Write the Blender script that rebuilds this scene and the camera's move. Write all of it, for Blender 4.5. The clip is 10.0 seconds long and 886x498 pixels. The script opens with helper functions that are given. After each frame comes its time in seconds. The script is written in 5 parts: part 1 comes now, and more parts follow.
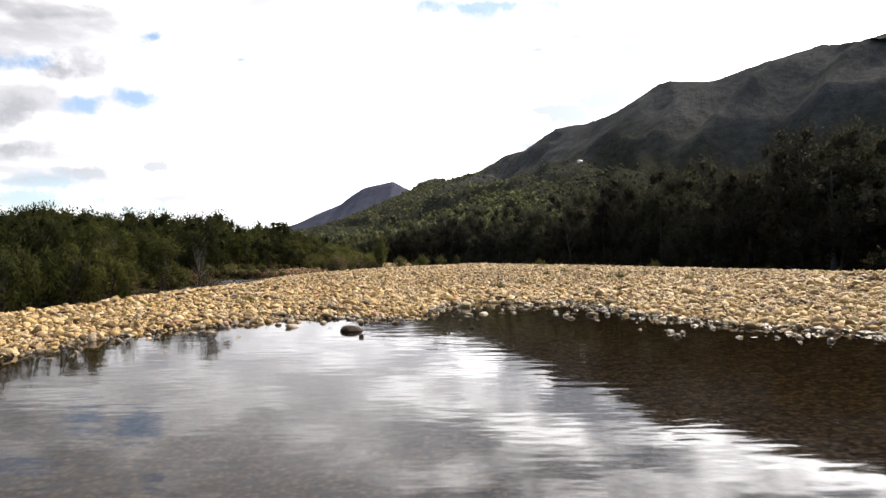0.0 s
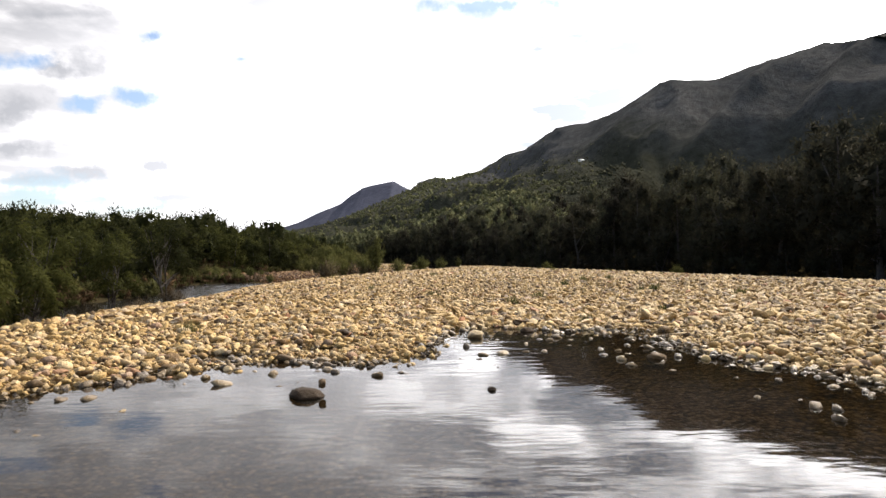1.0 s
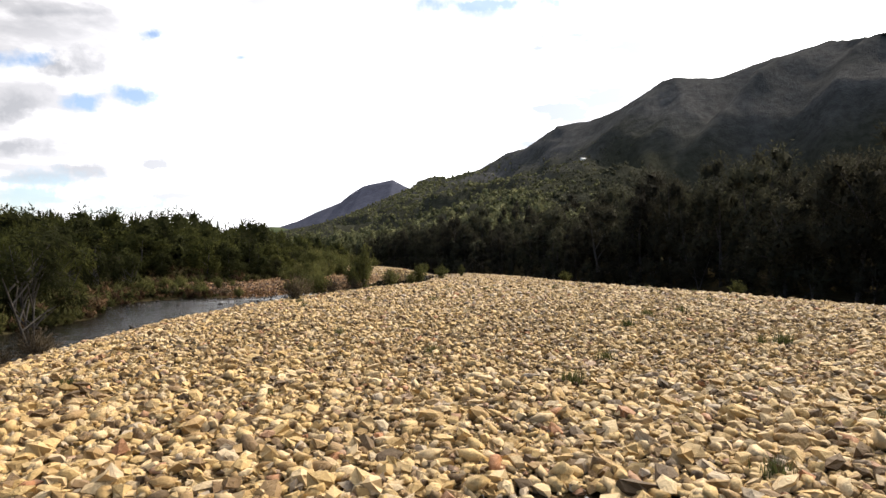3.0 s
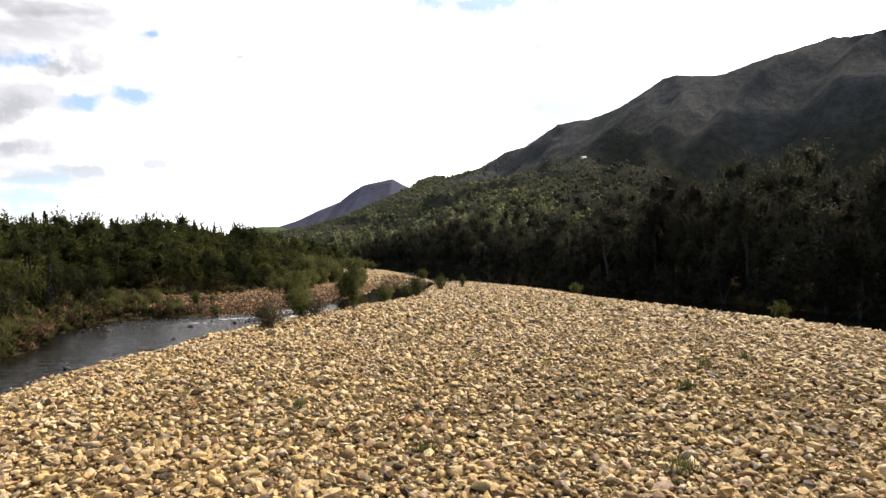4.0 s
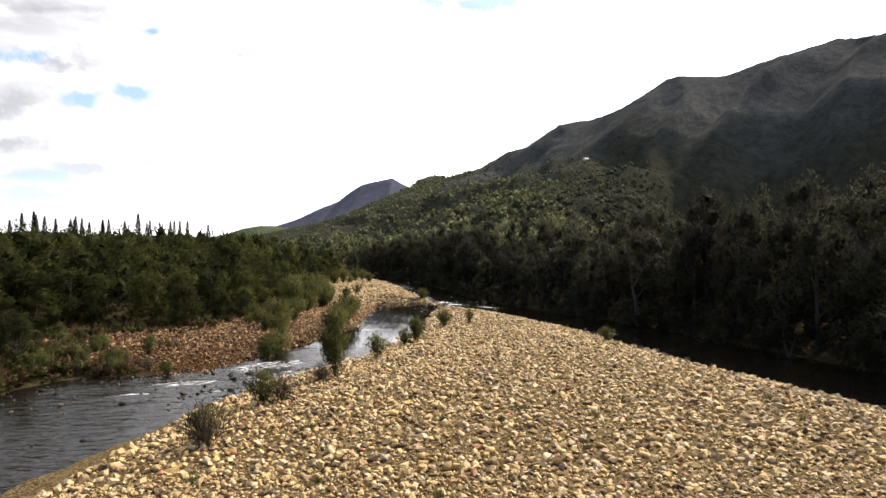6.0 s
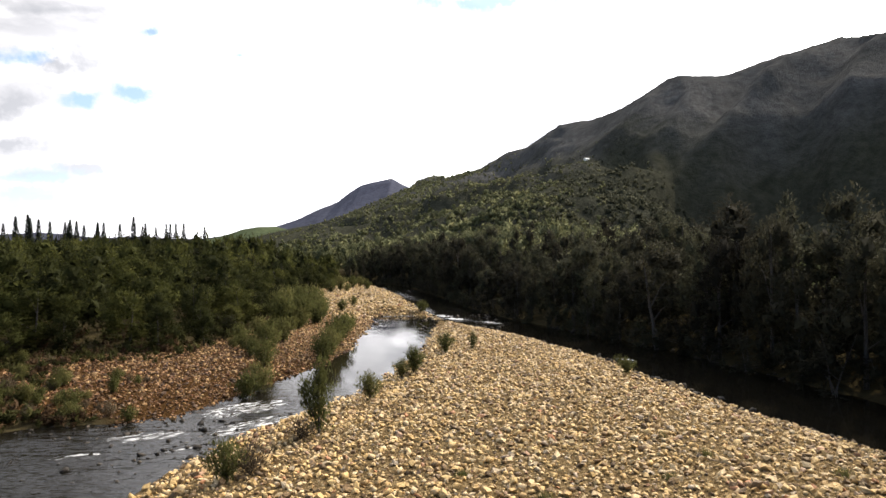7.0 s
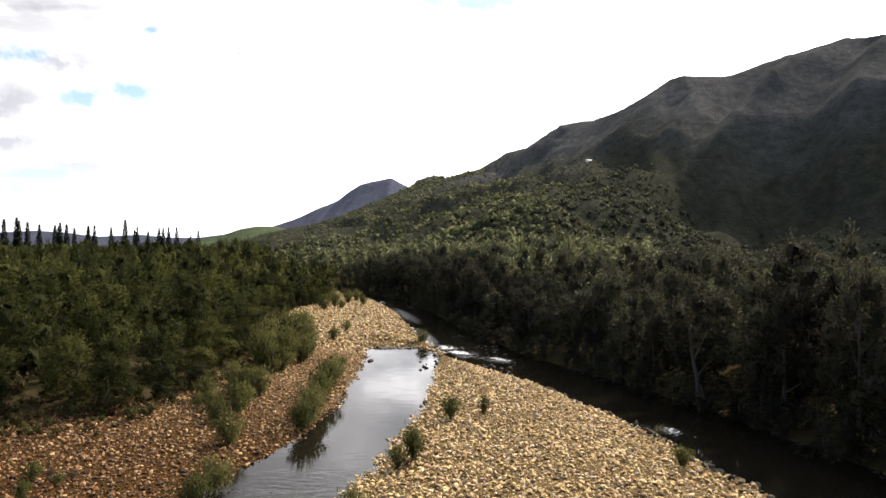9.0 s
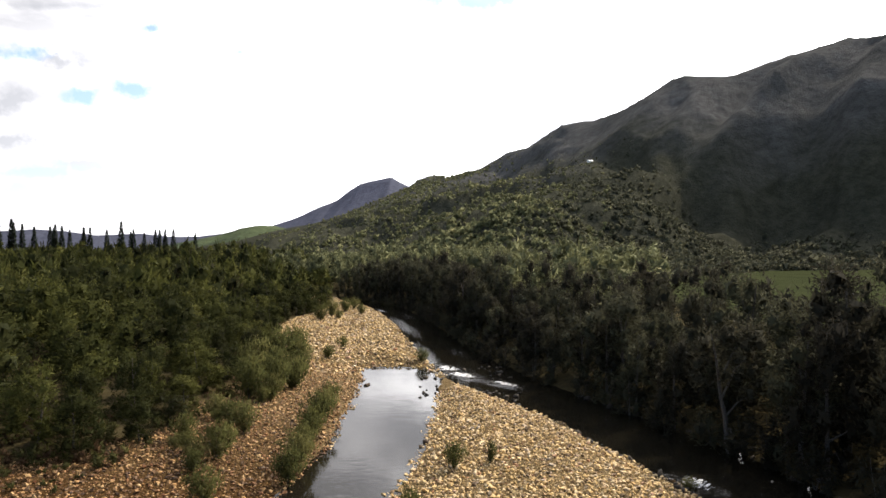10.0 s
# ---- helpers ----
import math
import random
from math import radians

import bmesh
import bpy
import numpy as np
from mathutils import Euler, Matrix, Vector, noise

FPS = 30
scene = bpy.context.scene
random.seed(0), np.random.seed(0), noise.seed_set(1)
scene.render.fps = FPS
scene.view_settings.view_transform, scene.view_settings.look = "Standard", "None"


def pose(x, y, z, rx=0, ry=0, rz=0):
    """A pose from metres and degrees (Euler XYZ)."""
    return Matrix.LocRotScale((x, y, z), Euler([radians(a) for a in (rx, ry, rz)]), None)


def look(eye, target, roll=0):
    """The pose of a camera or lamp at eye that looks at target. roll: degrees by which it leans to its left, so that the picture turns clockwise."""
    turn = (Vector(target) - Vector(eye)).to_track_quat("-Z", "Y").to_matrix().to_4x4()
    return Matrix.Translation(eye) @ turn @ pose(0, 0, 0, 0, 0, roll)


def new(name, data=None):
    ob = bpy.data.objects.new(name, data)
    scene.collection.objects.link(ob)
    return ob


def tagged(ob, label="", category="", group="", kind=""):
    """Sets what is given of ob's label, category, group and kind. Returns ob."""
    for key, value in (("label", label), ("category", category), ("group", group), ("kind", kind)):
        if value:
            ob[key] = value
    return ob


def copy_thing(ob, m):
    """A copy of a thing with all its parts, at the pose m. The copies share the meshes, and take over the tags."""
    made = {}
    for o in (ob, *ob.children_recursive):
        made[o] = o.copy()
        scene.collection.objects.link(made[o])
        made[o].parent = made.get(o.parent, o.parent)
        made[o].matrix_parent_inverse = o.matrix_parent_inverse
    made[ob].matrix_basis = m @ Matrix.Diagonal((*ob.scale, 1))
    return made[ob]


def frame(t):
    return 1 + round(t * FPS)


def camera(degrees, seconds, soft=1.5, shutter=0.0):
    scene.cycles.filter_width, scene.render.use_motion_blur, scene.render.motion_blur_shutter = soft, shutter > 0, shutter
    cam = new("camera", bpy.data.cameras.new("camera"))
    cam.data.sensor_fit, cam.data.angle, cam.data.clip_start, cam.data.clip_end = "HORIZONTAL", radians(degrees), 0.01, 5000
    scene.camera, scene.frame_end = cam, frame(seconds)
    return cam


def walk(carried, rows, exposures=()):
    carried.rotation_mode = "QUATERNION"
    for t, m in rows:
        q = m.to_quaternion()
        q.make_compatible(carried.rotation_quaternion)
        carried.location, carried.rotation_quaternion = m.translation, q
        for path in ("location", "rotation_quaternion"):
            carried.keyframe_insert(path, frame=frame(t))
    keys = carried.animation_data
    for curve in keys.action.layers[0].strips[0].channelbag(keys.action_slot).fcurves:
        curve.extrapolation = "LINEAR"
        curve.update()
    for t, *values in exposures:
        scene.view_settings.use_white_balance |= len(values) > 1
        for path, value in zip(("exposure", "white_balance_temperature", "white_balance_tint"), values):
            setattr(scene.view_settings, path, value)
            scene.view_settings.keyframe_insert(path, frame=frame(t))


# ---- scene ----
cam = camera(72.0, 10.0, soft=1.5)
PATH = [
    (0, (0.241, -1.465, 1.691), (0.239, 0.535, 1.719), -0.7),
    (0.5, (0.217, 1.029, 1.894), (0.215, 3.029, 1.92), -0.6),
    (1, (0.165, 3.548, 2.081), (0.163, 5.548, 2.107), -0.7),
    (1.5, (0.082, 6.079, 2.281), (0.082, 8.079, 2.307), -0.6),
    (2, (0.023, 8.594, 2.476), (0.022, 10.594, 2.5), -0.5),
    (2.5, (-0.025, 11.053, 2.705), (-0.026, 13.053, 2.729), -0.5),
    (4, (0.089, 18.893, 4.12), (0.088, 20.893, 4.139), -0.8),
    (4.5, (-0.011, 21.257, 4.826), (-0.011, 23.256, 4.845), -0.6),
    (5, (-0.134, 23.489, 5.566), (-0.133, 25.489, 5.584), -0.5),
    (5.5, (-0.258, 25.735, 6.314), (-0.257, 27.734, 6.331), -0.4),
    (7, (-0.411, 33.01, 8.723), (-0.409, 35.01, 8.739), -0.6),
    (7.5, (-0.477, 35.358, 9.546), (-0.475, 37.358, 9.562), -0.6),
    (8, (-0.57, 37.613, 10.38), (-0.568, 39.613, 10.395), -0.5),
    (8.5, (-0.65, 39.795, 11.193), (-0.648, 41.795, 11.208), -0.5),
    (9, (-0.806, 41.993, 12.096), (-0.802, 43.993, 12.109), -0.4),
    (9.5, (-0.94, 44.289, 13.047), (-0.935, 46.289, 13.057), -0.3),
    (10, (-0.956, 46.474, 14.071), (-0.952, 48.474, 14.081), -0.3),
]
walk(cam, [(t, look(eye, target, roll)) for t, eye, target, roll in PATH], [(0.0, 0.33, 6500, 13), (2.5, 0.32, 6500, 13), (4.5, 0.44, 6500, 13), (8.0, 0.60, 6500, 13), (10.0, 0.66, 6500, 13)])

# ---- light: sun ahead and to the right, half-clouded sky ----
SUN_AZ, SUN_EL = radians(44), radians(43)
SUN_DIR = Vector((math.sin(SUN_AZ) * math.cos(SUN_EL), math.cos(SUN_AZ) * math.cos(SUN_EL), math.sin(SUN_EL)))
sun_data = bpy.data.lights.new("sun", "SUN")
sun_data.energy, sun_data.angle, sun_data.color = 4.3, radians(0.6), (1.0, 0.87, 0.66)
sun = new("sun", sun_data)
sun.matrix_world = look(SUN_DIR * 100, (0, 0, 0))


def node(tree, kind, **values):
    n = tree.nodes.new(kind)
    for key, value in values.items():
        n.inputs[key.replace("_", " ")].default_value = value
    return n


def math_node(tree, op, a, b=None, clamp=False):
    n = tree.nodes.new("ShaderNodeMath")
    n.operation, n.use_clamp = op, clamp
    for i, v in enumerate((a, b)):
        if v is None:
            continue
        if isinstance(v, (int, float)):
            n.inputs[i].default_value = v
        else:
            tree.links.new(v, n.inputs[i])
    return n.outputs[0]


def ramp(tree, fac, stops):
    n = tree.nodes.new("ShaderNodeValToRGB")
    e = n.color_ramp.elements
    while len(e) < len(stops):
        e.new(0.5)
    for el, (p, c) in zip(e, stops):
        el.position, el.color = p, (*c, 1) if len(c) == 3 else c
    tree.links.new(fac, n.inputs[0])
    return n.outputs[0]


def mix(tree, fac, a, b, kind="MIX"):
    n = tree.nodes.new("ShaderNodeMix")
    n.data_type, n.blend_type = "RGBA", kind
    for i, v in ((0, fac), (6, a), (7, b)):
        if isinstance(v, (int, float)):
            n.inputs[i].default_value = v
        elif isinstance(v, tuple):
            n.inputs[i].default_value = (*v, 1)
        else:
            tree.links.new(v, n.inputs[i])
    return n.outputs[2]


def make_world():
    w = bpy.data.worlds.new("sky")
    scene.world = w
    w.use_nodes = True
    t = w.node_tree
    t.nodes.clear()
    sky = t.nodes.new("ShaderNodeTexSky")
    sky.sky_type, sky.sun_disc = "NISHITA", False
    sky.sun_elevation, sky.sun_rotation = SUN_EL, SUN_AZ
    co = t.nodes.new("ShaderNodeTexCoord")
    sep = t.nodes.new("ShaderNodeSeparateXYZ")
    t.links.new(co.outputs["Generated"], sep.inputs[0])
    # clouds lie in a flat layer overhead
    up = math_node(t, "ADD", math_node(t, "MAXIMUM", sep.outputs[2], 0.0), 0.10)
    comb = t.nodes.new("ShaderNodeCombineXYZ")
    t.links.new(math_node(t, "DIVIDE", sep.outputs[0], up), comb.inputs[0])
    t.links.new(math_node(t, "DIVIDE", sep.outputs[1], up), comb.inputs[1])
    n1 = node(t, "ShaderNodeTexNoise", Scale=0.9, Detail=9.0, Roughness=0.58, Distortion=0.3)
    n2 = node(t, "ShaderNodeTexNoise", Scale=2.2, Detail=6.0, Roughness=0.55)
    for n in (n1, n2):
        t.links.new(comb.outputs[0], n.inputs["Vector"])
    dot = t.nodes.new("ShaderNodeVectorMath")
    dot.operation = "DOT_PRODUCT"
    t.links.new(co.outputs["Generated"], dot.inputs[0])
    dot.inputs[1].default_value = SUN_DIR
    toward = math_node(t, "MAXIMUM", dot.outputs["Value"], 0.0)
    # thin bright veil round the sun, open patches away from it
    cover = math_node(t, "ADD", n1.outputs[0], math_node(t, "MULTIPLY", math_node(t, "SUBTRACT", toward, 0.55), 0.40))
    mask = ramp(t, cover, [(0.322, (0, 0, 0)), (0.41, (1, 1, 1))])
    shade = ramp(t, n2.outputs[0], [(0.41, (0.22, 0.24, 0.27)), (0.475, (0.46, 0.47, 0.49)), (0.54, (0.95, 0.95, 0.95)), (0.60, (1.6, 1.6, 1.58))])
    # up the valley: a white sheet of cloud with small blue gaps and grey bellies
    ahead = math_node(t, "MAXIMUM", sep.outputs[1], 0.05)
    across, above = math_node(t, "DIVIDE", sep.outputs[0], ahead), math_node(t, "DIVIDE", sep.outputs[2], ahead)
    ragged = node(t, "ShaderNodeTexNoise", Scale=26.0, Detail=5.0, Roughness=0.6)
    t.links.new(co.outputs["Generated"], ragged.inputs["Vector"])
    rag = math_node(t, "MULTIPLY", math_node(t, "SUBTRACT", ragged.outputs[0], 0.5), 3.4)

    def patches(places):
        total = None
        for px, pz, rx, rz in places:
            u = math_node(t, "DIVIDE", math_node(t, "SUBTRACT", across, px), rx)
            v = math_node(t, "DIVIDE", math_node(t, "SUBTRACT", above, pz), rz)
            d = math_node(t, "SQRT", math_node(t, "ADD", math_node(t, "MULTIPLY", u, u), math_node(t, "MULTIPLY", v, v)))
            near = math_node(t, "ADD", math_node(t, "SUBTRACT", 1.25, d), rag)
            total = near if total is None else math_node(t, "MAXIMUM", total, near)
        return math_node(t, "MULTIPLY", math_node(t, "MAXIMUM", total, 0.0), 1.0, True)

    gaps = patches([(-0.70, 0.330, 0.052, 0.017), (-0.51, 0.272, 0.046, 0.017), (-0.585, 0.258, 0.030, 0.014), (-0.475, 0.372, 0.028, 0.015), (-0.33, 0.33, 0.012, 0.006),
                    (0.09, 0.414, 0.15, 0.016), (-0.68, 0.105, 0.15, 0.034), (-0.50, 0.085, 0.07, 0.010), (-0.22, 0.085, 0.03, 0.014)])
    bellies = patches([(-0.715, 0.255, 0.045, 0.032), (-0.62, 0.315, 0.055, 0.024), (-0.70, 0.188, 0.075, 0.016), (-0.585, 0.145, 0.055, 0.020), (-0.42, 0.103, 0.095, 0.008),
                       (-0.63, 0.408, 0.08, 0.008), (-0.47, 0.155, 0.04, 0.012), (-0.66, 0.135, 0.07, 0.010)])
    facing = ramp(t, sep.outputs[1], [(0.45, (0, 0, 0)), (0.62, (1, 1, 1))])
    mask = mix(t, facing, mask, math_node(t, "SUBTRACT", 1.0, math_node(t, "MULTIPLY", gaps, 0.95)))
    veil = ramp(t, above, [(0.36, (0.60, 0.60, 0.60)), (0.52, (0, 0, 0))])
    westward = ramp(t, math_node(t, "ADD", across, 0.5), [(0.36, (1, 1, 1)), (0.64, (0, 0, 0))])
    veil = math_node(t, "MULTIPLY", math_node(t, "MULTIPLY", veil, westward), facing)
    shade = mix(t, veil, shade, (0.92, 0.92, 0.93))
    shade = mix(t, math_node(t, "MULTIPLY", bellies, facing), shade, (0.46, 0.475, 0.50))
    low = math_node(t, "POWER", math_node(t, "SUBTRACT", 1.0, math_node(t, "MAXIMUM", sep.outputs[2], 0.0)), 3.5)
    glow = math_node(t, "ADD", math_node(t, "MULTIPLY", math_node(t, "POWER", toward, 3.0), 4.0), 0.26)
    glow = math_node(t, "ADD", glow, math_node(t, "MULTIPLY", facing, 0.06))
    low = math_node(t, "MULTIPLY", low, math_node(t, "ADD", toward, 0.15))
    glow = math_node(t, "ADD", glow, math_node(t, "MULTIPLY", low, 3.3))
    sc = t.nodes.new("ShaderNodeVectorMath")
    sc.operation = "SCALE"
    t.links.new(shade, sc.inputs[0])
    t.links.new(glow, sc.inputs["Scale"])
    sk = t.nodes.new("ShaderNodeVectorMath")
    sk.operation = "SCALE"
    t.links.new(sky.outputs[0], sk.inputs[0])
    sk.inputs["Scale"].default_value = 0.15
    bg = t.nodes.new("ShaderNodeBackground")
    t.links.new(mix(t, mask, sk.outputs[0], sc.outputs[0]), bg.inputs[0])
    out = t.nodes.new("ShaderNodeOutputWorld")
    t.links.new(bg.outputs[0], out.inputs[0])


make_world()


# ---- materials ----
def material(name):
    m = bpy.data.materials.new(name)
    m.use_nodes = True
    t = m.node_tree
    return m, t, t.nodes["Principled BSDF"]


def bump(t, p, height, strength, distance):
    b = t.nodes.new("ShaderNodeBump")
    b.inputs["Strength"].default_value, b.inputs["Distance"].default_value = strength, distance
    t.links.new(height, b.inputs["Height"])
    t.links.new(b.outputs[0], p.inputs["Normal"])


def world_pos(t):
    return t.nodes.new("ShaderNodeNewGeometry").outputs["Position"]


def noise_at(t, pos, scale, detail=4.0, rough=0.55):
    n = node(t, "ShaderNodeTexNoise", Scale=scale, Detail=detail, Roughness=rough)
    t.links.new(pos, n.inputs["Vector"])
    return n.outputs[0]


STONE_STOPS = [(0.0, (0.095, 0.064, 0.035)), (0.14, (0.270, 0.174, 0.083)), (0.32, (0.488, 0.330, 0.133)), (0.55, (0.609, 0.436, 0.194)),
               (0.74, (0.556, 0.418, 0.232)), (0.88, (0.698, 0.540, 0.313)), (0.95, (0.407, 0.337, 0.250)), (1.0, (0.393, 0.180, 0.077))]
# rusty brown stones, the woods' shade darkened into their colour
RED_STOPS = [(0.0, (0.050, 0.027, 0.013)), (0.2, (0.075, 0.037, 0.015)), (0.5, (0.135, 0.066, 0.025)), (0.8, (0.21, 0.108, 0.040)), (1.0, (0.15, 0.060, 0.024))]
DARK_STOPS = [(0.0, (0.016, 0.014, 0.012)), (0.6, (0.036, 0.030, 0.024)), (1.0, (0.085, 0.070, 0.052))]


def stone_material(name, stops, per_object=False, rough=0.62):
    m, t, p = material(name)
    if per_object:
        rnd = t.nodes.new("ShaderNodeObjectInfo").outputs["Random"]
    else:
        rnd = t.nodes.new("ShaderNodeNewGeometry").outputs["Random Per Island"]
    pos = world_pos(t)
    fine, broad = noise_at(t, pos, 28.0, 6.0, 0.6), noise_at(t, pos, 0.35, 3.0)
    base = ramp(t, rnd, stops)
    base = mix(t, 0.55, base, ramp(t, fine, [(0.3, (0.55, 0.52, 0.48)), (0.7, (1.0, 1.0, 1.0))]), "MULTIPLY")
    base = mix(t, 0.5, base, ramp(t, broad, [(0.35, (0.78, 0.74, 0.70)), (0.65, (1.0, 0.97, 0.92))]), "MULTIPLY")
    t.links.new(base, p.inputs["Base Color"])
    p.inputs["Roughness"].default_value = rough
    p.inputs["Specular IOR Level"].default_value = 0.22 if rough > 0.5 else 0.5
    bump(t, p, noise_at(t, pos, 14.0, 6.0, 0.65), 0.8, 0.05)
    return m


M_STONE = stone_material("river_stone", STONE_STOPS)
M_COBBLE = stone_material("cobble_stone", STONE_STOPS, True)
M_RED = stone_material("shade_toned_rusty_stone", RED_STOPS)
M_BANK = stone_material("bank_stone", [(0.0, (0.06, 0.038, 0.02)), (0.2, (0.17, 0.095, 0.042)), (0.5, (0.33, 0.19, 0.075)), (0.8, (0.42, 0.28, 0.13)), (1.0, (0.26, 0.12, 0.05))])
M_DAMP = stone_material("damp_stone", [(0.0, (0.06, 0.042, 0.024)), (0.5, (0.16, 0.11, 0.055)), (0.85, (0.26, 0.185, 0.09)), (1.0, (0.38, 0.30, 0.18))], False, 0.3)
M_WET = stone_material("wet_stone", DARK_STOPS, False, 0.75)
M_BOULDER = stone_material("boulder_stone", [(0, (0.020, 0.013, 0.008)), (1, (0.070, 0.042, 0.020))], True, 0.7)


def ground_material():
    m, t, p = material("valley_ground")
    pos = world_pos(t)
    a = t.nodes.new("ShaderNodeAttribute")
    a.attribute_name = "gravel"
    vor = node(t, "ShaderNodeTexVoronoi", Scale=13.0)
    t.links.new(pos, vor.inputs["Vector"])
    cell = t.nodes.new("ShaderNodeSeparateColor")
    t.links.new(vor.outputs["Color"], cell.inputs[0])
    # dark gravel tones and cell edges paint the shade between stones
    gravel = ramp(t, cell.outputs[0], [(0.0, (0.055, 0.040, 0.021)), (0.5, (0.135, 0.098, 0.050)), (1.0, (0.26, 0.195, 0.108))])
    gravel = mix(t, 0.8, gravel, ramp(t, vor.outputs["Distance"], [(0.25, (1, 1, 1)), (0.75, (0.35, 0.3, 0.25))]), "MULTIPLY")
    # far bank: rusty gravel, multiplied darker to paint the trees' shade
    ru = t.nodes.new("ShaderNodeAttribute")
    ru.attribute_name = "rust_shade"
    gravel = mix(t, ru.outputs["Fac"], gravel, mix(t, 1.0, gravel, (0.42, 0.32, 0.25), "MULTIPLY"))
    soil = ramp(t, noise_at(t, pos, 1.6, 7.0, 0.65), [(0.3, (0.022, 0.020, 0.012)), (0.5, (0.042, 0.034, 0.018)), (0.7, (0.045, 0.040, 0.02))])
    # the shadow lying over the field is darkened into its green
    field = ramp(t, noise_at(t, pos, 0.05, 5.0), [(0.35, (0.020, 0.025, 0.011)), (0.65, (0.030, 0.035, 0.015))])
    b = t.nodes.new("ShaderNodeAttribute")
    b.attribute_name = "field"
    land = mix(t, b.outputs["Fac"], soil, field)
    t.links.new(mix(t, a.outputs["Fac"], land, gravel), p.inputs["Base Color"])
    p.inputs["Roughness"].default_value = 0.85
    p.inputs["IOR"].default_value = 1.02
    bump(t, p, vor.outputs["Distance"], 0.8, -0.06)
    return m


M_GROUND = ground_material()


def water_material(name, seen, murk, sheen=1.0):
    """Water: seen is the tint of the bed through it, murk how much of the bed is lost, sheen the strength of its gloss."""
    m, t, p = material(name)
    t.nodes.remove(p)
    pos = world_pos(t)
    st = t.nodes.new("ShaderNodeMapping")
    st.inputs["Scale"].default_value = (0.6, 1.5, 1.0)
    t.links.new(pos, st.inputs["Vector"])
    rip = noise_at(t, st.outputs[0], 1.7, 2.6, 0.5)
    swell = noise_at(t, st.outputs[0], 0.45, 2.0)
    fo = t.nodes.new("ShaderNodeAttribute")
    fo.attribute_name = "rush"
    ch = t.nodes.new("ShaderNodeAttribute")
    ch.attribute_name = "chop"
    breeze = ramp(t, noise_at(t, pos, 0.16, 2.0), [(0.40, (0.35, 0.35, 0.35)), (0.60, (1, 1, 1))])
    calm = math_node(t, "ADD", math_node(t, "MULTIPLY", ch.outputs["Fac"], 14.0), breeze)
    h = math_node(t, "MULTIPLY", math_node(t, "ADD", rip, math_node(t, "MULTIPLY", swell, 0.8)), calm)
    b = t.nodes.new("ShaderNodeBump")
    b.inputs["Strength"].default_value, b.inputs["Distance"].default_value = 1.0, 0.0070
    t.links.new(h, b.inputs["Height"])
    fres = t.nodes.new("ShaderNodeFresnel")
    fres.inputs["IOR"].default_value = 1.33
    t.links.new(b.outputs[0], fres.inputs["Normal"])
    gl = t.nodes.new("ShaderNodeBsdfGlossy")
    gl.inputs["Color"].default_value = (sheen, sheen, sheen, 1)
    t.links.new(math_node(t, "ADD", math_node(t, "MULTIPLY", ch.outputs["Fac"], 0.10), 0.04), gl.inputs["Roughness"])
    t.links.new(b.outputs[0], gl.inputs["Normal"])
    deep = t.nodes.new("ShaderNodeBsdfDiffuse")
    deep.inputs["Color"].default_value = (0.012, 0.011, 0.008, 1)
    clear = t.nodes.new("ShaderNodeBsdfTransparent")
    clear.inputs["Color"].default_value = (*seen, 1)
    body = t.nodes.new("ShaderNodeMixShader")
    body.inputs[0].default_value = murk
    t.links.new(clear.outputs[0], body.inputs[1])
    t.links.new(deep.outputs[0], body.inputs[2])
    top = t.nodes.new("ShaderNodeMixShader")
    t.links.new(fres.outputs[0], top.inputs[0])
    t.links.new(body.outputs[0], top.inputs[1])
    t.links.new(gl.outputs[0], top.inputs[2])
    # broken white water in the rapids, partly painting sun and sky glints
    fm = t.nodes.new("ShaderNodeMapping")
    fm.vector_type = "TEXTURE"
    fm.inputs["Scale"].default_value = (1.9, 0.5, 1.0)
    fm.inputs["Rotation"].default_value = (0, 0, 0.55)
    t.links.new(pos, fm.inputs["Vector"])
    streak = noise_at(t, fm.outputs[0], 2.4, 9.0, 0.75)
    fmask = ramp(t, math_node(t, "ADD", streak, math_node(t, "MULTIPLY", math_node(t, "SUBTRACT", fo.outputs["Fac"], 1.0), 0.8)),
                 [(0.515, (0, 0, 0)), (0.58, (1, 1, 1))])
    white = t.nodes.new("ShaderNodeBsdfDiffuse")
    white.inputs["Color"].default_value = (0.62, 0.63, 0.63, 1)
    last = t.nodes.new("ShaderNodeMixShader")
    t.links.new(fmask, last.inputs[0])
    t.links.new(top.outputs[0], last.inputs[1])
    t.links.new(white.outputs[0], last.inputs[2])
    t.links.new(last.outputs[0], t.nodes["Material Output"].inputs[0])
    return m


M_POOL = water_material("pool_water", (0.52, 0.46, 0.34), 0.22, 0.8)
M_RIVER = water_material("river_water", (0.26, 0.23, 0.17), 0.5, 0.68)


